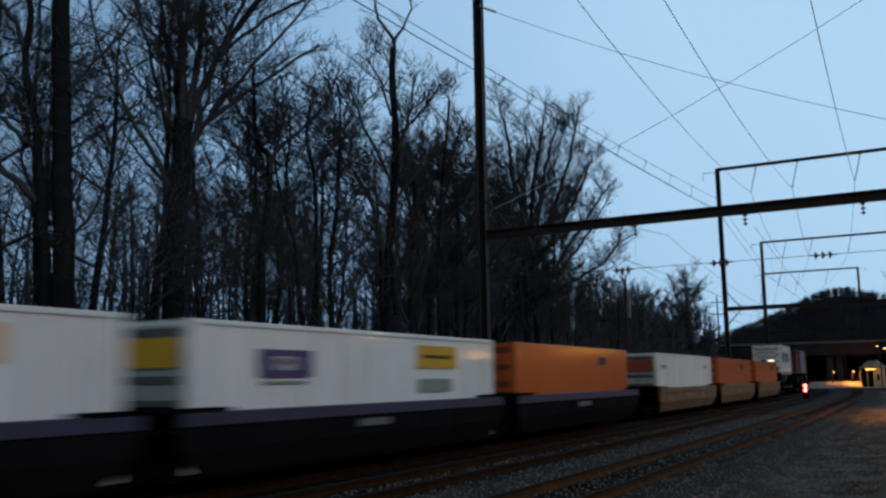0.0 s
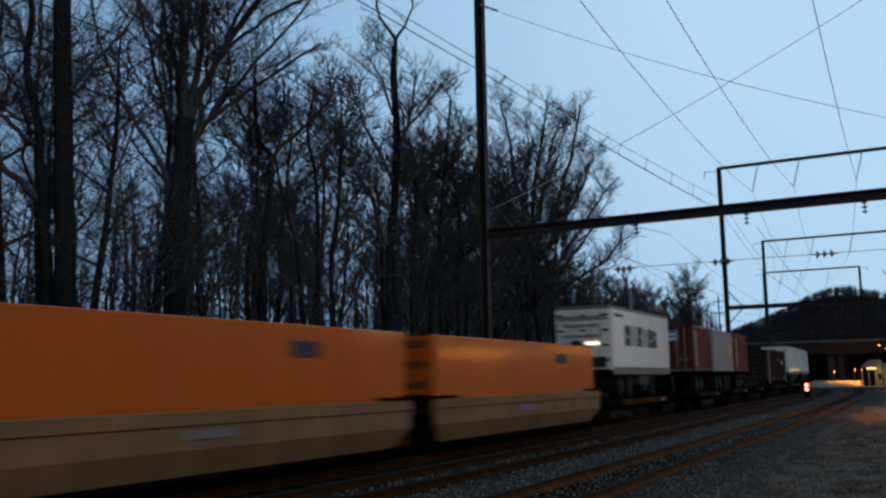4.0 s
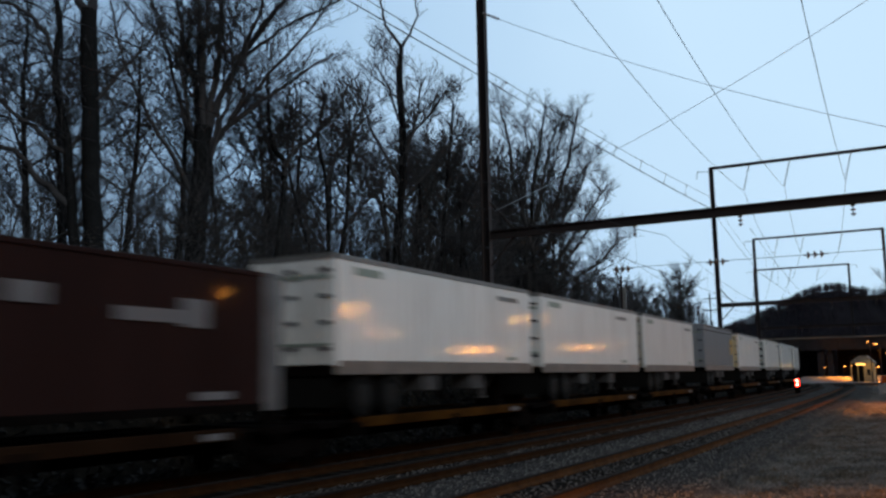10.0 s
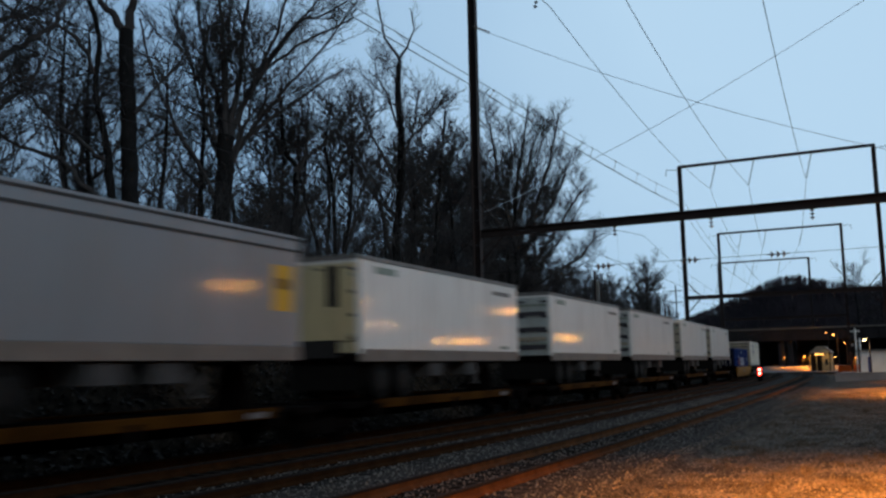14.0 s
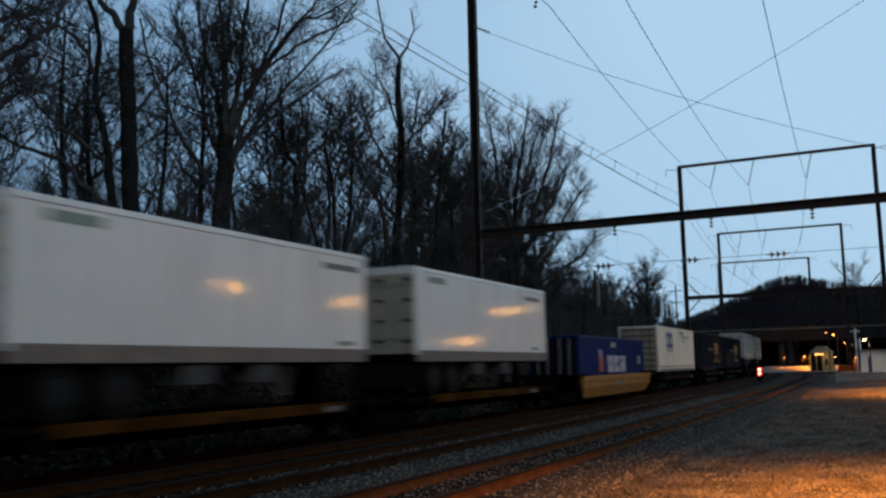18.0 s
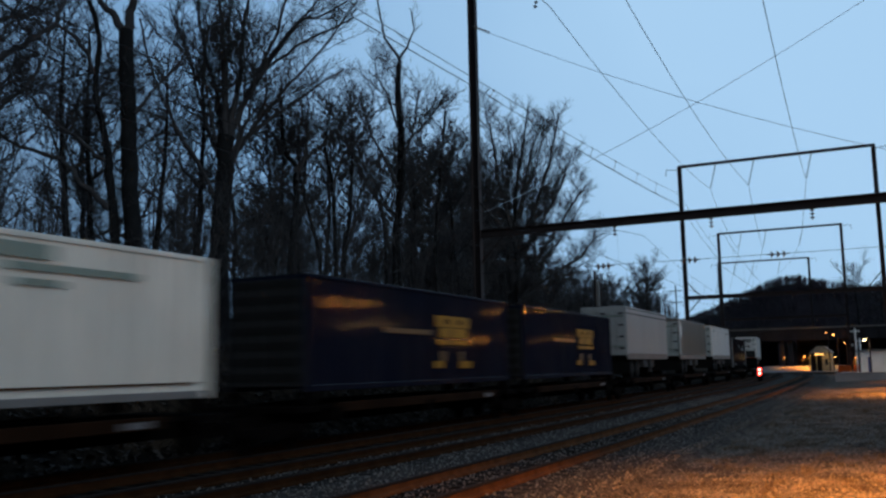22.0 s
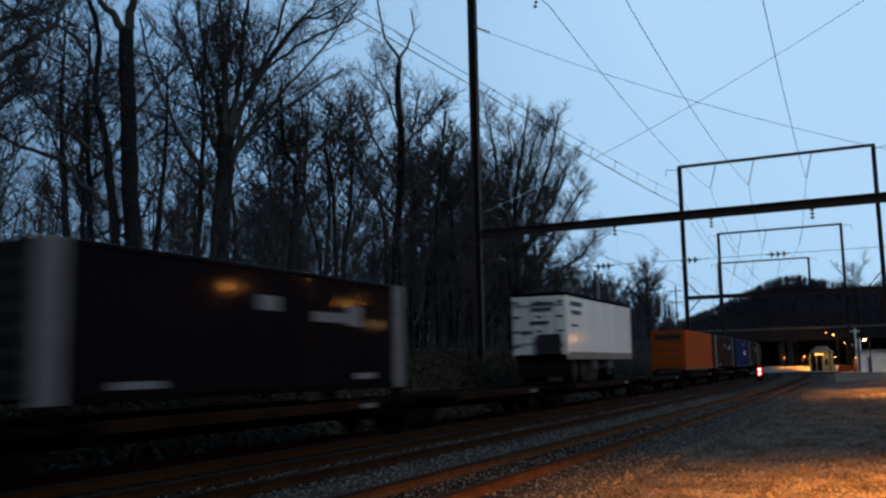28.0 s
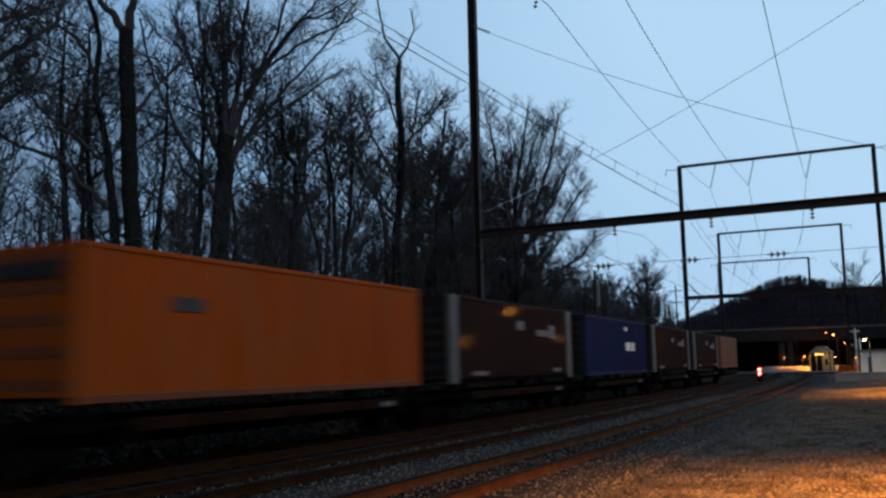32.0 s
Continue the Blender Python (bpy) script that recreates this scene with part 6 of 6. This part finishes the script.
def far_thicket():
    """The dense treeline where the wood runs out towards the bridge."""
    rg = random.Random(31)
    limbs = []
    for i in range(240):
        y = rg.uniform(105, 195)
        x = -42 - rg.random() * 26 + (3 if y > 170 else 0)
        h = rg.uniform(10, 15)
        p = Vector((x, y, ground_height(x, y) - 0.5))
        limbs.append(([p, p + Vector((0, 0, h * 0.5)), p + Vector((rg.gauss(0, .6), 0, h))], [0.16, 0.1, 0.03], 4))
        for b in range(150):
            k = rg.uniform(0.1, 1.0)
            q = p + Vector((0, 0, h * k))
            d = Vector((rg.gauss(0, 1), rg.gauss(0, 1), rg.uniform(0.0, 1.3))).normalized() * rg.uniform(1.0, 3.6) * (1.25 - k)
            limbs.append(([q, q + d], [0.06, 0.015], 3))
    tagged(new("far_thicket", limbs_mesh("far_thicket", limbs, M["twig"])), "dense bare treeline running towards the bridge", "woods", kind="stuff")


far_thicket()

# leaf litter, brush and brambles on the bank
def bank_brush():
    rg = random.Random(9)
    vs, fs = [], []
    for i in range(14000):
        y = 8 + rg.random() ** 1.5 * 80
        x = line_at(y)[0] - rg.uniform(2.6, 10.5)
        z = ground_height(x, y)
        s = rg.uniform(0.04, 0.13)
        a, t = rg.uniform(0, 6.28), rg.uniform(-0.9, 0.9)
        ca, sa = math.cos(a) * s, math.sin(a) * s
        b = len(vs)
        vs += [(x - ca, y - sa, z + 0.02), (x + sa * 0.6, y - ca * 0.6, z + 0.03 + s * t), (x + ca, y + sa, z + 0.05 + s * abs(t)), (x - sa * 0.6, y + ca * 0.6, z + 0.03)]
        fs.append((b, b + 1, b + 2, b + 3))
    tagged(new("leaf_litter", raw_mesh("leaf_litter", vs, fs, M["leaf"])), "dead brown leaves scattered over the bank", "leaf litter", kind="stuff")
    limbs = []
    for i in range(2600):
        y = 9 + rg.random() ** 1.4 * 75
        x = line_at(y)[0] - rg.uniform(4.5, 13)
        z = ground_height(x, y) - 0.05
        p = Vector((x, y, z))
        d = Vector((rg.gauss(0, 0.6), rg.gauss(0, 0.6), 1)).normalized()
        pts = [p]
        for k in range(3):
            d = (d + Vector((rg.gauss(0, 0.35), rg.gauss(0, 0.35), -0.12 * k))).normalized()
            pts.append(pts[-1] + d * rg.uniform(0.2, 0.75))
        limbs.append((pts, [0.012, 0.009, 0.006, 0.003], 3))
    tagged(new("brushwood", limbs_mesh("brushwood", limbs, M["twig"])), "tangled bare brush and brambles on the bank", "brush", kind="stuff")


bank_brush()


def loose_stones(name, label, material, lo, hi, count, seed):
    rg = random.Random(seed)
    vs, fs = [], []
    for i in range(count):
        s = 4 + rg.random() ** 1.7 * 55
        off = rg.uniform(lo, hi)
        x, y, h = line_at(s, off)
        lane = off > 9.3
        z = (ground_height(x, y) if lane else -0.2) + 0.004
        if not lane and any(abs(off - o - sd) < 0.09 for o in (OFF_A, OFF_B, OFF_C) for sd in (-0.725, 0.725)):
            continue
        r = rg.uniform(0.014, 0.034) * (0.8 if lane else 1.0) * (1.0 + rg.random() ** 6 * (1.0 if lane else 0.5))
        a = rg.uniform(0, 6.28)
        b = len(vs)
        for k in range(4):
            q = a + k * 1.57 + rg.uniform(-0.4, 0.4)
            vs.append((x + math.cos(q) * r, y + math.sin(q) * r, z - 0.01))
        vs.append((x + rg.uniform(-0.3, 0.3) * r, y + rg.uniform(-0.3, 0.3) * r, z + r * rg.uniform(0.6, 1.3)))
        fs += [(b, b + 1, b + 4), (b + 1, b + 2, b + 4), (b + 2, b + 3, b + 4), (b + 3, b, b + 4)]
    tagged(new(name, raw_mesh(name, vs, fs, M[material])), label, "stones", kind="stuff")


loose_stones("ballast_stones", "loose grey ballast stones along the tracks", "ballast_stone", 2.2, 9.4, 17000, 4)
loose_stones("lane_stones", "loose pale stones on the gravel lane", "stone", 9.0, 16.5, 16000, 14)


def lane_tufts():
    """Dry grass and weeds in ragged clumps over the lane."""
    rg = random.Random(77)
    vs, fs = [], []
    for i in range(36000):
        s = 4 + rg.random() ** 1.5 * 60
        off = rg.uniform(8.9, 17.5)
        x, y, h = line_at(s, off)
        w = 0.8 * noise.noise((x * 1.1, y * 0.8, 7.0)) + 0.8 * noise.noise((x * 2.6, y * 2.2, 2.0))
        if w < 0.05 or (off < 9.6 and rg.random() < 0.6):
            continue
        z = ground_height(x, y) - 0.01
        for k in range(4):
            a, ln, t = rg.uniform(0, 6.28), rg.uniform(0.04, 0.10) * (0.7 + w), rg.uniform(0.2, 1.1)
            bx, by = x + rg.gauss(0, 0.03), y + rg.gauss(0, 0.03)
            ca, sa = math.cos(a), math.sin(a)
            b = len(vs)
            vs += [(bx - sa * 0.008, by + ca * 0.008, z), (bx + sa * 0.008, by - ca * 0.008, z), (bx + ca * ln * t, by + sa * ln * t, z + ln)]
            fs.append((b, b + 1, b + 2))
    tagged(new("dry_grass", raw_mesh("dry_grass", vs, fs, M["straw"])), "ragged clumps of dry grass on the gravel lane", "grass", kind="stuff")


lane_tufts()

# ---- far end: overpass, crossing lights, hill
def make_overpass():
    e = tagged(new("road_overpass"), "dark steel girder road bridge over the tracks", "bridge")
    e.location = (0, 192.0, -0.7)
    boxpart("girder", (-60.0, 22.0, 0.0, 0.5, 6.5, 8.75), M["bridge"], e, "dark plate girder")
    for i in range(28):
        boxpart("stiffener", (-58.0 + 2.9 * i, -57.85 + 2.9 * i, -0.12, -0.002, 6.6, 8.6), M["bridge"], e)
    boxpart("parapet", (-60.0, 22.0, -0.25, 0.0, 8.76, 9.05), M["concrete"], e, "pale concrete edge")
    boxpart("deck", (-60.0, 22.0, 0.5, 9.0, 7.6, 8.4), M["concrete"], e)
    # piers take dark girder paint for the shade under the deck
    for x0, x1 in ((-21.4, -20.2), (-19.6, -18.7), (-60.0, -33.5), (8.0, 22.0)):
        boxpart("pier", (x0, x1, 0.6, 8.6, -1.0, 6.49), M["bridge"], e, "pier darkened for the shade under the bridge")
    # walls added to keep the space under the bridge dark
    boxpart("abutment", (-33.4, -21.6, 8.7, 9.2, -1.0, 6.9), M["bridge"], e, "dark wall added behind the bridge opening")
    boxpart("abutment", (-18.6, 8.0, 8.7, 9.2, -1.0, 6.9), M["bridge"], e, "dark wall added behind the bridge on the right")


make_overpass()


def street_lamp(x, y, h, reach, m, watts, label, pm="rail_trim"):
    e = tagged(new("street_lamp"), label, "street lamp", "street lamps")
    z = ground_height(x, y)
    e.location = (x, y, z - 0.1)
    bm = bmesh.new()
    tube(bm, (0, 0, 0), (0, 0, h), 0.09, 0.06, 8)
    part("pole", bm, M[pm], e)
    bm = bmesh.new()
    tube(bm, (0, 0, h - 0.1), (reach, 0, h + 0.15), 0.035, n=6)
    part("arm", bm, M[pm], e)
    bm = bmesh.new()
    lw = min(0.3, abs(reach) * 0.45)
    box(bm, reach - lw, reach + lw, -0.14, 0.14, h + 0.06, h + 0.22, 0.04)
    part("head", bm, M["rail_trim"], e)
    bm = bmesh.new()
    lw = min(0.25, abs(reach) * 0.35)
    box(bm, reach - lw, reach + lw, -0.12, 0.12, h - 0.06, h + 0.055, 0.03)
    part("lens", bm, M[m], e, "glowing lamp lens")
    if watts:
        li = new("lamp_light", bpy.data.lights.new("lamp_light", "SPOT"))
        li.data.energy, li.data.color, li.data.shadow_soft_size = watts, PALE if "pale" in m else SODIUM, 0.15
        li.data.spot_size, li.data.spot_blend = radians(155 if "pale" in m or h < 4.2 else 128), 0.7
        li.matrix_world = look((x + reach, y, z + h - 0.25), (x + reach, y + 0.01, z))
    return e


# lamps along the lane, then the lights of the crossing
street_lamp(7.6, 37.9, 6.55, -1.6, "lamp_on", 900, "sodium street lamp on a grey pole beside the lane")
street_lamp(7.6, 49.7, 6.35, -1.6, "lamp_on", 900, "sodium street lamp on a grey pole beside the lane")
street_lamp(7.6, 53.4, 5.1, -1.6, "lamp_white", 0, "pale lamp on a short grey pole beside the lane")
street_lamp(3.2, 14.0, 6.0, -1.4, "lamp_on", 15500, "sodium street lamp on a grey pole beside the lane")
street_lamp(3.6, 70.1, 6.6, -1.6, "lamp_on", 12000, "sodium street lamp on a grey pole beside the lane")
street_lamp(5.6, 90.4, 4.9, -1.6, "lamp_on", 12000, "sodium street lamp on a grey pole beside the lane")
street_lamp(3.6, 59.7, 3.95, -1.6, "lamp_on", 13000, "low sodium lamp on a grey pole beside the lane")
# set forward on its sightline from the camera, to light the white wall
street_lamp(-2.6, 105.0, 4.2, -0.45, "lamp_far_pale", 420, "bright pale street lamp before the white building", "steel")
street_lamp(-8.1, 150.0, 6.0, -0.5, "lamp_far", 900, "sodium street lamp at the crossing", "steel")
street_lamp(-6.9, 150.5, 4.7, -0.3, "lamp_far", 0, "sodium street lamp at the crossing", "steel")
street_lamp(-10.3, 165.0, 6.8, -0.3, "lamp_far", 0, "sodium street lamp at the crossing", "steel")
street_lamp(-19.8, 186.0, 2.9, 0.3, "lamp_far", 1300, "low sodium lamp under the bridge", "steel")
street_lamp(-16.4, 186.0, 3.0, 0.3, "lamp_far", 4600, "low sodium lamp under the bridge", "steel")
street_lamp(-12.6, 186.0, 3.4, 0.3, "lamp_far", 3400, "low sodium lamp at the crossing", "steel")
# three lamps added to spread warm light over the forecourt
street_lamp(-9.4, 160.0, 2.6, 0.3, "lamp_far", 2000, "low sodium lamp at the crossing", "steel")
street_lamp(-6.2, 156.0, 2.4, 0.3, "lamp_far", 1500, "low sodium lamp at the crossing", "steel")
street_lamp(-14.9, 181.0, 2.9, 0.3, "lamp_far", 3600, "low sodium lamp at the crossing", "steel")


def road_barrier(x, y):
    e = tagged(new("road_barrier"), "orange plastic road barrier at the crossing", "barrier", "road barriers")
    e.location = (x, y, 0)
    bm = bmesh.new()
    prism(bm, [(-0.95, 0.0), (0.95, 0.0), (0.9, 0.35), (0.8, 1.0), (-0.8, 1.0), (-0.9, 0.35)], -0.16, 0.16)
    part("body", bm, M["orange_gloss"], e)
    for sx in (-0.6, 0.6):
        boxpart("foot", (sx - 0.2, sx + 0.2, -0.28, 0.28, -0.4, 0.0), M["dark"], e)


road_barrier(-7.3, 149.0)
road_barrier(-5.2, 149.3)


def pavilion():
    e = tagged(new("station_shelter"), "small lit cream shelter with a grey pitched roof", "shelter")
    x, y = -11.7, 172.0
    e.location = (x, y, 0)
    boxpart("wall", (-0.3, 1.3, 0, 3.5, -0.4, 3.0), M["house"], e)
    for px in (-2.2, -1.2):
        boxpart("post", (px - 0.08, px + 0.08, 0.0, 0.16, -0.4, 3.0), M["house"], e)
    # girder paint puts the shade under the roof into the wall
    boxpart("back_wall", (-2.3, -0.31, 3.2, 3.4, -0.4, 3.0), M["bridge"], e, "back wall painted dark for the shade under the roof")
    bm = bmesh.new()
    prism(bm, [(-2.4, 3.05), (1.6, 3.05), (0.3, 4.25), (-0.9, 4.25)], -0.8, 4.0)
    part("roof", bm, M["slate"], e, "grey hipped roof")
    boxpart("window", (0.2, 0.7, -0.03, -0.001, 1.0, 2.0), M["dark"], e)
    boxpart("eaves_lamp", (-1.4, 0.0, -0.5, -0.35, 2.75, 2.95), M["lamp_eaves"], e, "glowing eaves light")
    li = new("shelter_light", bpy.data.lights.new("shelter_light", "POINT"))
    li.data.energy, li.data.color, li.data.shadow_soft_size = 45, (1.0, 0.6, 0.22), 0.3
    li.location = (x + 0.4, y - 1.5, 2.5)


pavilion()


def crossing_mast(x, y, h):
    e = tagged(new("crossing_mast"), "pale grey crossing signal mast with hooded lights", "signal mast", "crossing masts")
    e.location = (x, y, 0)
    bm = bmesh.new()
    tube(bm, (0, 0, -0.4), (0, 0, h), 0.14, n=8)
    part("mast", bm, M["whitemark"], e)
    for sx in (-0.45, 0.45):
        bm = bmesh.new()
        tube(bm, (sx, -0.1, h * 0.62), (sx, 0.15, h * 0.62), 0.22, n=12)
        part("hood", bm, M["doorbar"], e)
    boxpart("crossbuck", (-0.6, 0.6, -0.03, -0.01, h - 0.5, h - 0.3), M["whitemark"], e)
    boxpart("cabinet", (0.3, 0.9, -0.3, 0.3, -0.4, 1.3), M["doorbar"], e)


crossing_mast(-5.5, 148.0, 6.4)
crossing_mast(-4.9, 146.0, 4.9)


def white_shed():
    e = tagged(new("white_building"), "low white boarded building beside the crossing", "building")
    e.location = (-1.2, 110.0, 0)
    boxpart("wall", (-2.5, 4.0, 0, 6, -0.5, 2.7), M["whitewall"], e)
    boxpart("roof", (-2.6, 4.2, -0.2, 6.2, 2.7, 2.9), M["slate"], e)
    for x in (-1.7, 0.6):
        boxpart("door", (x - 0.12, x + 0.12, -0.04, -0.001, -0.3, 2.1), M["bluemark"], e, "narrow blue door panel")


white_shed()


def platform():
    e = tagged(new("low_platform"), "low grey concrete platform edge by the track", "platform")
    e.location = (-3.9, 101.0, 0)
    boxpart("slab", (-2.0, 3.4, 0, 12, -0.5, 0.45), M["pale_concrete"], e, "", 0.03)
    boxpart("edge", (-2.05, 3.45, -0.06, 0.25, 0.452, 0.54), M["pale_concrete"], e)


platform()
new("forecourt", raw_mesh("forecourt", [(-24, 171, -0.3), (-9, 171, -0.3), (-9, 191, 0.85), (-24, 191, 0.85), (-24, 191, -1), (-9, 191, -1), (-24, 171, -1), (-9, 171, -1)],
                          [(0, 1, 2, 3), (3, 2, 5, 4), (0, 6, 7, 1), (1, 7, 5, 2), (0, 3, 4, 6)], M["concrete"]))
tagged(bpy.data.objects["forecourt"], "lamp-lit concrete forecourt before the bridge", "pavement", kind="structure")
boxpart("road_crossing", (-50, 30, 150, 160, -0.6, 0.05), M["asphalt"], None)
tagged(bpy.data.objects["road_crossing"], "level road surface crossing beyond the tracks", "road", kind="structure")


def dwarf_signal():
    e = tagged(new("dwarf_signal"), "low railway signal glowing red by the far track", "signal")
    x, y = -12.05, 92.0
    e.location = (x, y, 0)
    boxpart("housing", (-0.22, 0.22, 0, 0.3, -0.4, 1.3), M["under"], e, "", 0.03)
    # wide red discs stand for the lamp's halo, pale cores for its glare
    for z in (1.06, 0.70):
        bm = bmesh.new()
        tube(bm, (0, -0.03, z), (0, -0.001, z), 0.19, n=16)
        lens = part("lens", bm, M["signal_red"], e, "glowing red lens widened to stand for its halo")
        bm = bmesh.new()
        tube(bm, (0, -0.05, z), (0, -0.031, z), 0.10, n=14)
        part("lamp_core", bm, M["signal_core"], lens, "pale glowing core for the lamp's glare")


dwarf_signal()


def signal_mast():
    e = tagged(new("signal_mast"), "tall railway signal seen from behind at the edge of the wood", "signal mast")
    x, y = -25.9, 85.0
    e.location = (x, y, ground_height(x, y))
    bm = bmesh.new()
    tube(bm, (0, 0, -0.3), (0, 0, 8.2), 0.10, n=10)
    part("mast", bm, M["steel"], e)
    bm = bmesh.new()
    for sx in (-0.18, 0.18):
        tube(bm, (0.35 + sx, 0.1, 0), (0.35 + sx, 0.1, 7.0), 0.02, n=5)
    for k in range(18):
        tube(bm, (0.17, 0.1, 0.4 + 0.37 * k), (0.53, 0.1, 0.4 + 0.37 * k), 0.012, n=5)
    part("ladder", bm, M["steel"], e)
    bm = bmesh.new()
    box(bm, -0.36, 0.36, 0.06, 0.34, 4.6, 7.2, 0.08)
    head = part("signal_head", bm, M["slate"], e, "blue-grey back of the signal head")
    for z in (5.1, 5.9, 6.7):
        bm = bmesh.new()
        tube(bm, (0, 0.345, z), (0, 0.62, z), 0.17, n=12)
        part("hood", bm, M["dark"], head)


signal_mast()


def pole_line():
    e = tagged(new("utility_pole"), "wooden utility pole with crossarms", "utility pole")
    x, y = -39.5, 185.0
    e.location = (x, y, 0)
    bm = bmesh.new()
    tube(bm, (0, 0, -1), (0, 0, 17.5), 0.16, 0.12, 8)
    part("pole", bm, M["bark"], e)
    for z in (16.3, 14.0):
        boxpart("crossarm", (-1.3, 1.3, -0.08, 0.08, z, z + 0.16), M["bark"], e)


pole_line()


def hill_height(x, y):
    """A long shoulder that climbs to a rounded dome and runs on level."""
    u = x * 410.0 / y
    k = 30.0 / (1 + math.exp(-(u + 96) / 20.0)) + 7.4 * math.exp(-((u + 41) / 20.0) ** 2)
    t = min(1.0, max(0.0, (y - 330) / 80.0))
    return k * t * t * (3 - 2 * t) - 1.0


def make_hill():
    xs = [-340 + 6 * i for i in range(100)]
    ys = [330 + 8 * i for i in range(30)]
    vs = [(x, y, hill_height(x, y) * (1 + 0.02 * noise.noise((x * 0.1, y * 0.1, 0)))) for y in ys for x in xs]
    n = len(xs)
    fs = [(j * n + i, j * n + i + 1, (j + 1) * n + i + 1, (j + 1) * n + i) for j in range(len(ys) - 1) for i in range(n - 1)]
    tagged(new("hill", raw_mesh("hill", vs, fs, M["hill"])), "dark wooded hill beyond the bridge", "hill", kind="structure")
    rg = random.Random(3)
    limbs = []
    for i in range(1700):
        y = rg.uniform(390, 425) if i < 1150 else rg.uniform(345, 390)
        x = rg.uniform(-125, 40)
        h = rg.uniform(3.4, 4.4) + 0.5 * noise.noise((x * 0.12, y * 0.12, 5.0))
        p = Vector((x, y, hill_height(x, y) - 0.3))
        limbs.append(([p, p + Vector((rg.gauss(0, .3), 0, h * 0.8))], [0.12, 0.04], 3))
        for b in range(32):
            q = p + Vector((0, 0, h * rg.uniform(0.1, 0.75)))
            d = Vector((rg.gauss(0, 1), rg.gauss(0, 0.6), rg.uniform(0.2, 1.5))).normalized() * rg.uniform(0.9, 2.2)
            limbs.append(([q, q + d], [0.05, 0.015], 3))
    tagged(new("hill_woods", limbs_mesh("hill_woods", limbs, M["farwood"])), "bare woods covering the far hill", "woods", kind="stuff")


make_hill()

def lane_side():
    """Unseen slope added on the lane side to cut sky light and darken reflections."""
    rows = [(11.0, -0.6), (16.0, 1.5), (22.0, 8.0), (30.0, 15.0), (44.0, 22.0), (70.0, 24.0)]
    vs, fs = [], []
    ys = [-160 + 8 * i for i in range(80)]
    for y in ys:
        for x, z in rows:
            vs.append((x + 1.5 * noise.noise((y * 0.05, z, 0)), y, z + 2.2 * noise.noise((y * 0.08, x * 0.1, 1.0)) * (z > 0)))
    n = len(rows)
    fs = [(j * n + i, j * n + i + 1, (j + 1) * n + i + 1, (j + 1) * n + i) for j in range(len(ys) - 1) for i in range(n - 1)]
    tagged(new("unseen_slope", raw_mesh("unseen_slope", vs, fs, M["hill"])), "unseen dark slope added to darken the lane side", "slope", kind="structure")


lane_side()

# ---- motion of the train: a steady pace towards and past the camera, offset early on to fit the view
SPEED = 13.6


def eased(s, t):
    """How far a car s metres off is set back early on, to fit the camera's view."""
    early = 1.0 if t <= 9.0 else max(0.0, 1.0 - (t - 9.0) / 2.5)
    return 2.9 * early * min(1.0, max(0.0, 1.0 - (s - 11.0) / 52.0)) ** 1.35


def motions():
    for ob, s0, length, middle in TRAIN:
        rows = []
        for i in range(65):
            t = i / 2
            a = s0 - SPEED * t + eased(middle + 3.5 - SPEED * t, t)
            x0, y0, _ = line_at(a)
            x1, y1, _ = line_at(a + length)
            rows.append((t, pose(x0, y0, 0.0, 0, 0, math.degrees(math.atan2(-(x1 - x0), y1 - y0)))))
        walk(ob, rows)


motions()
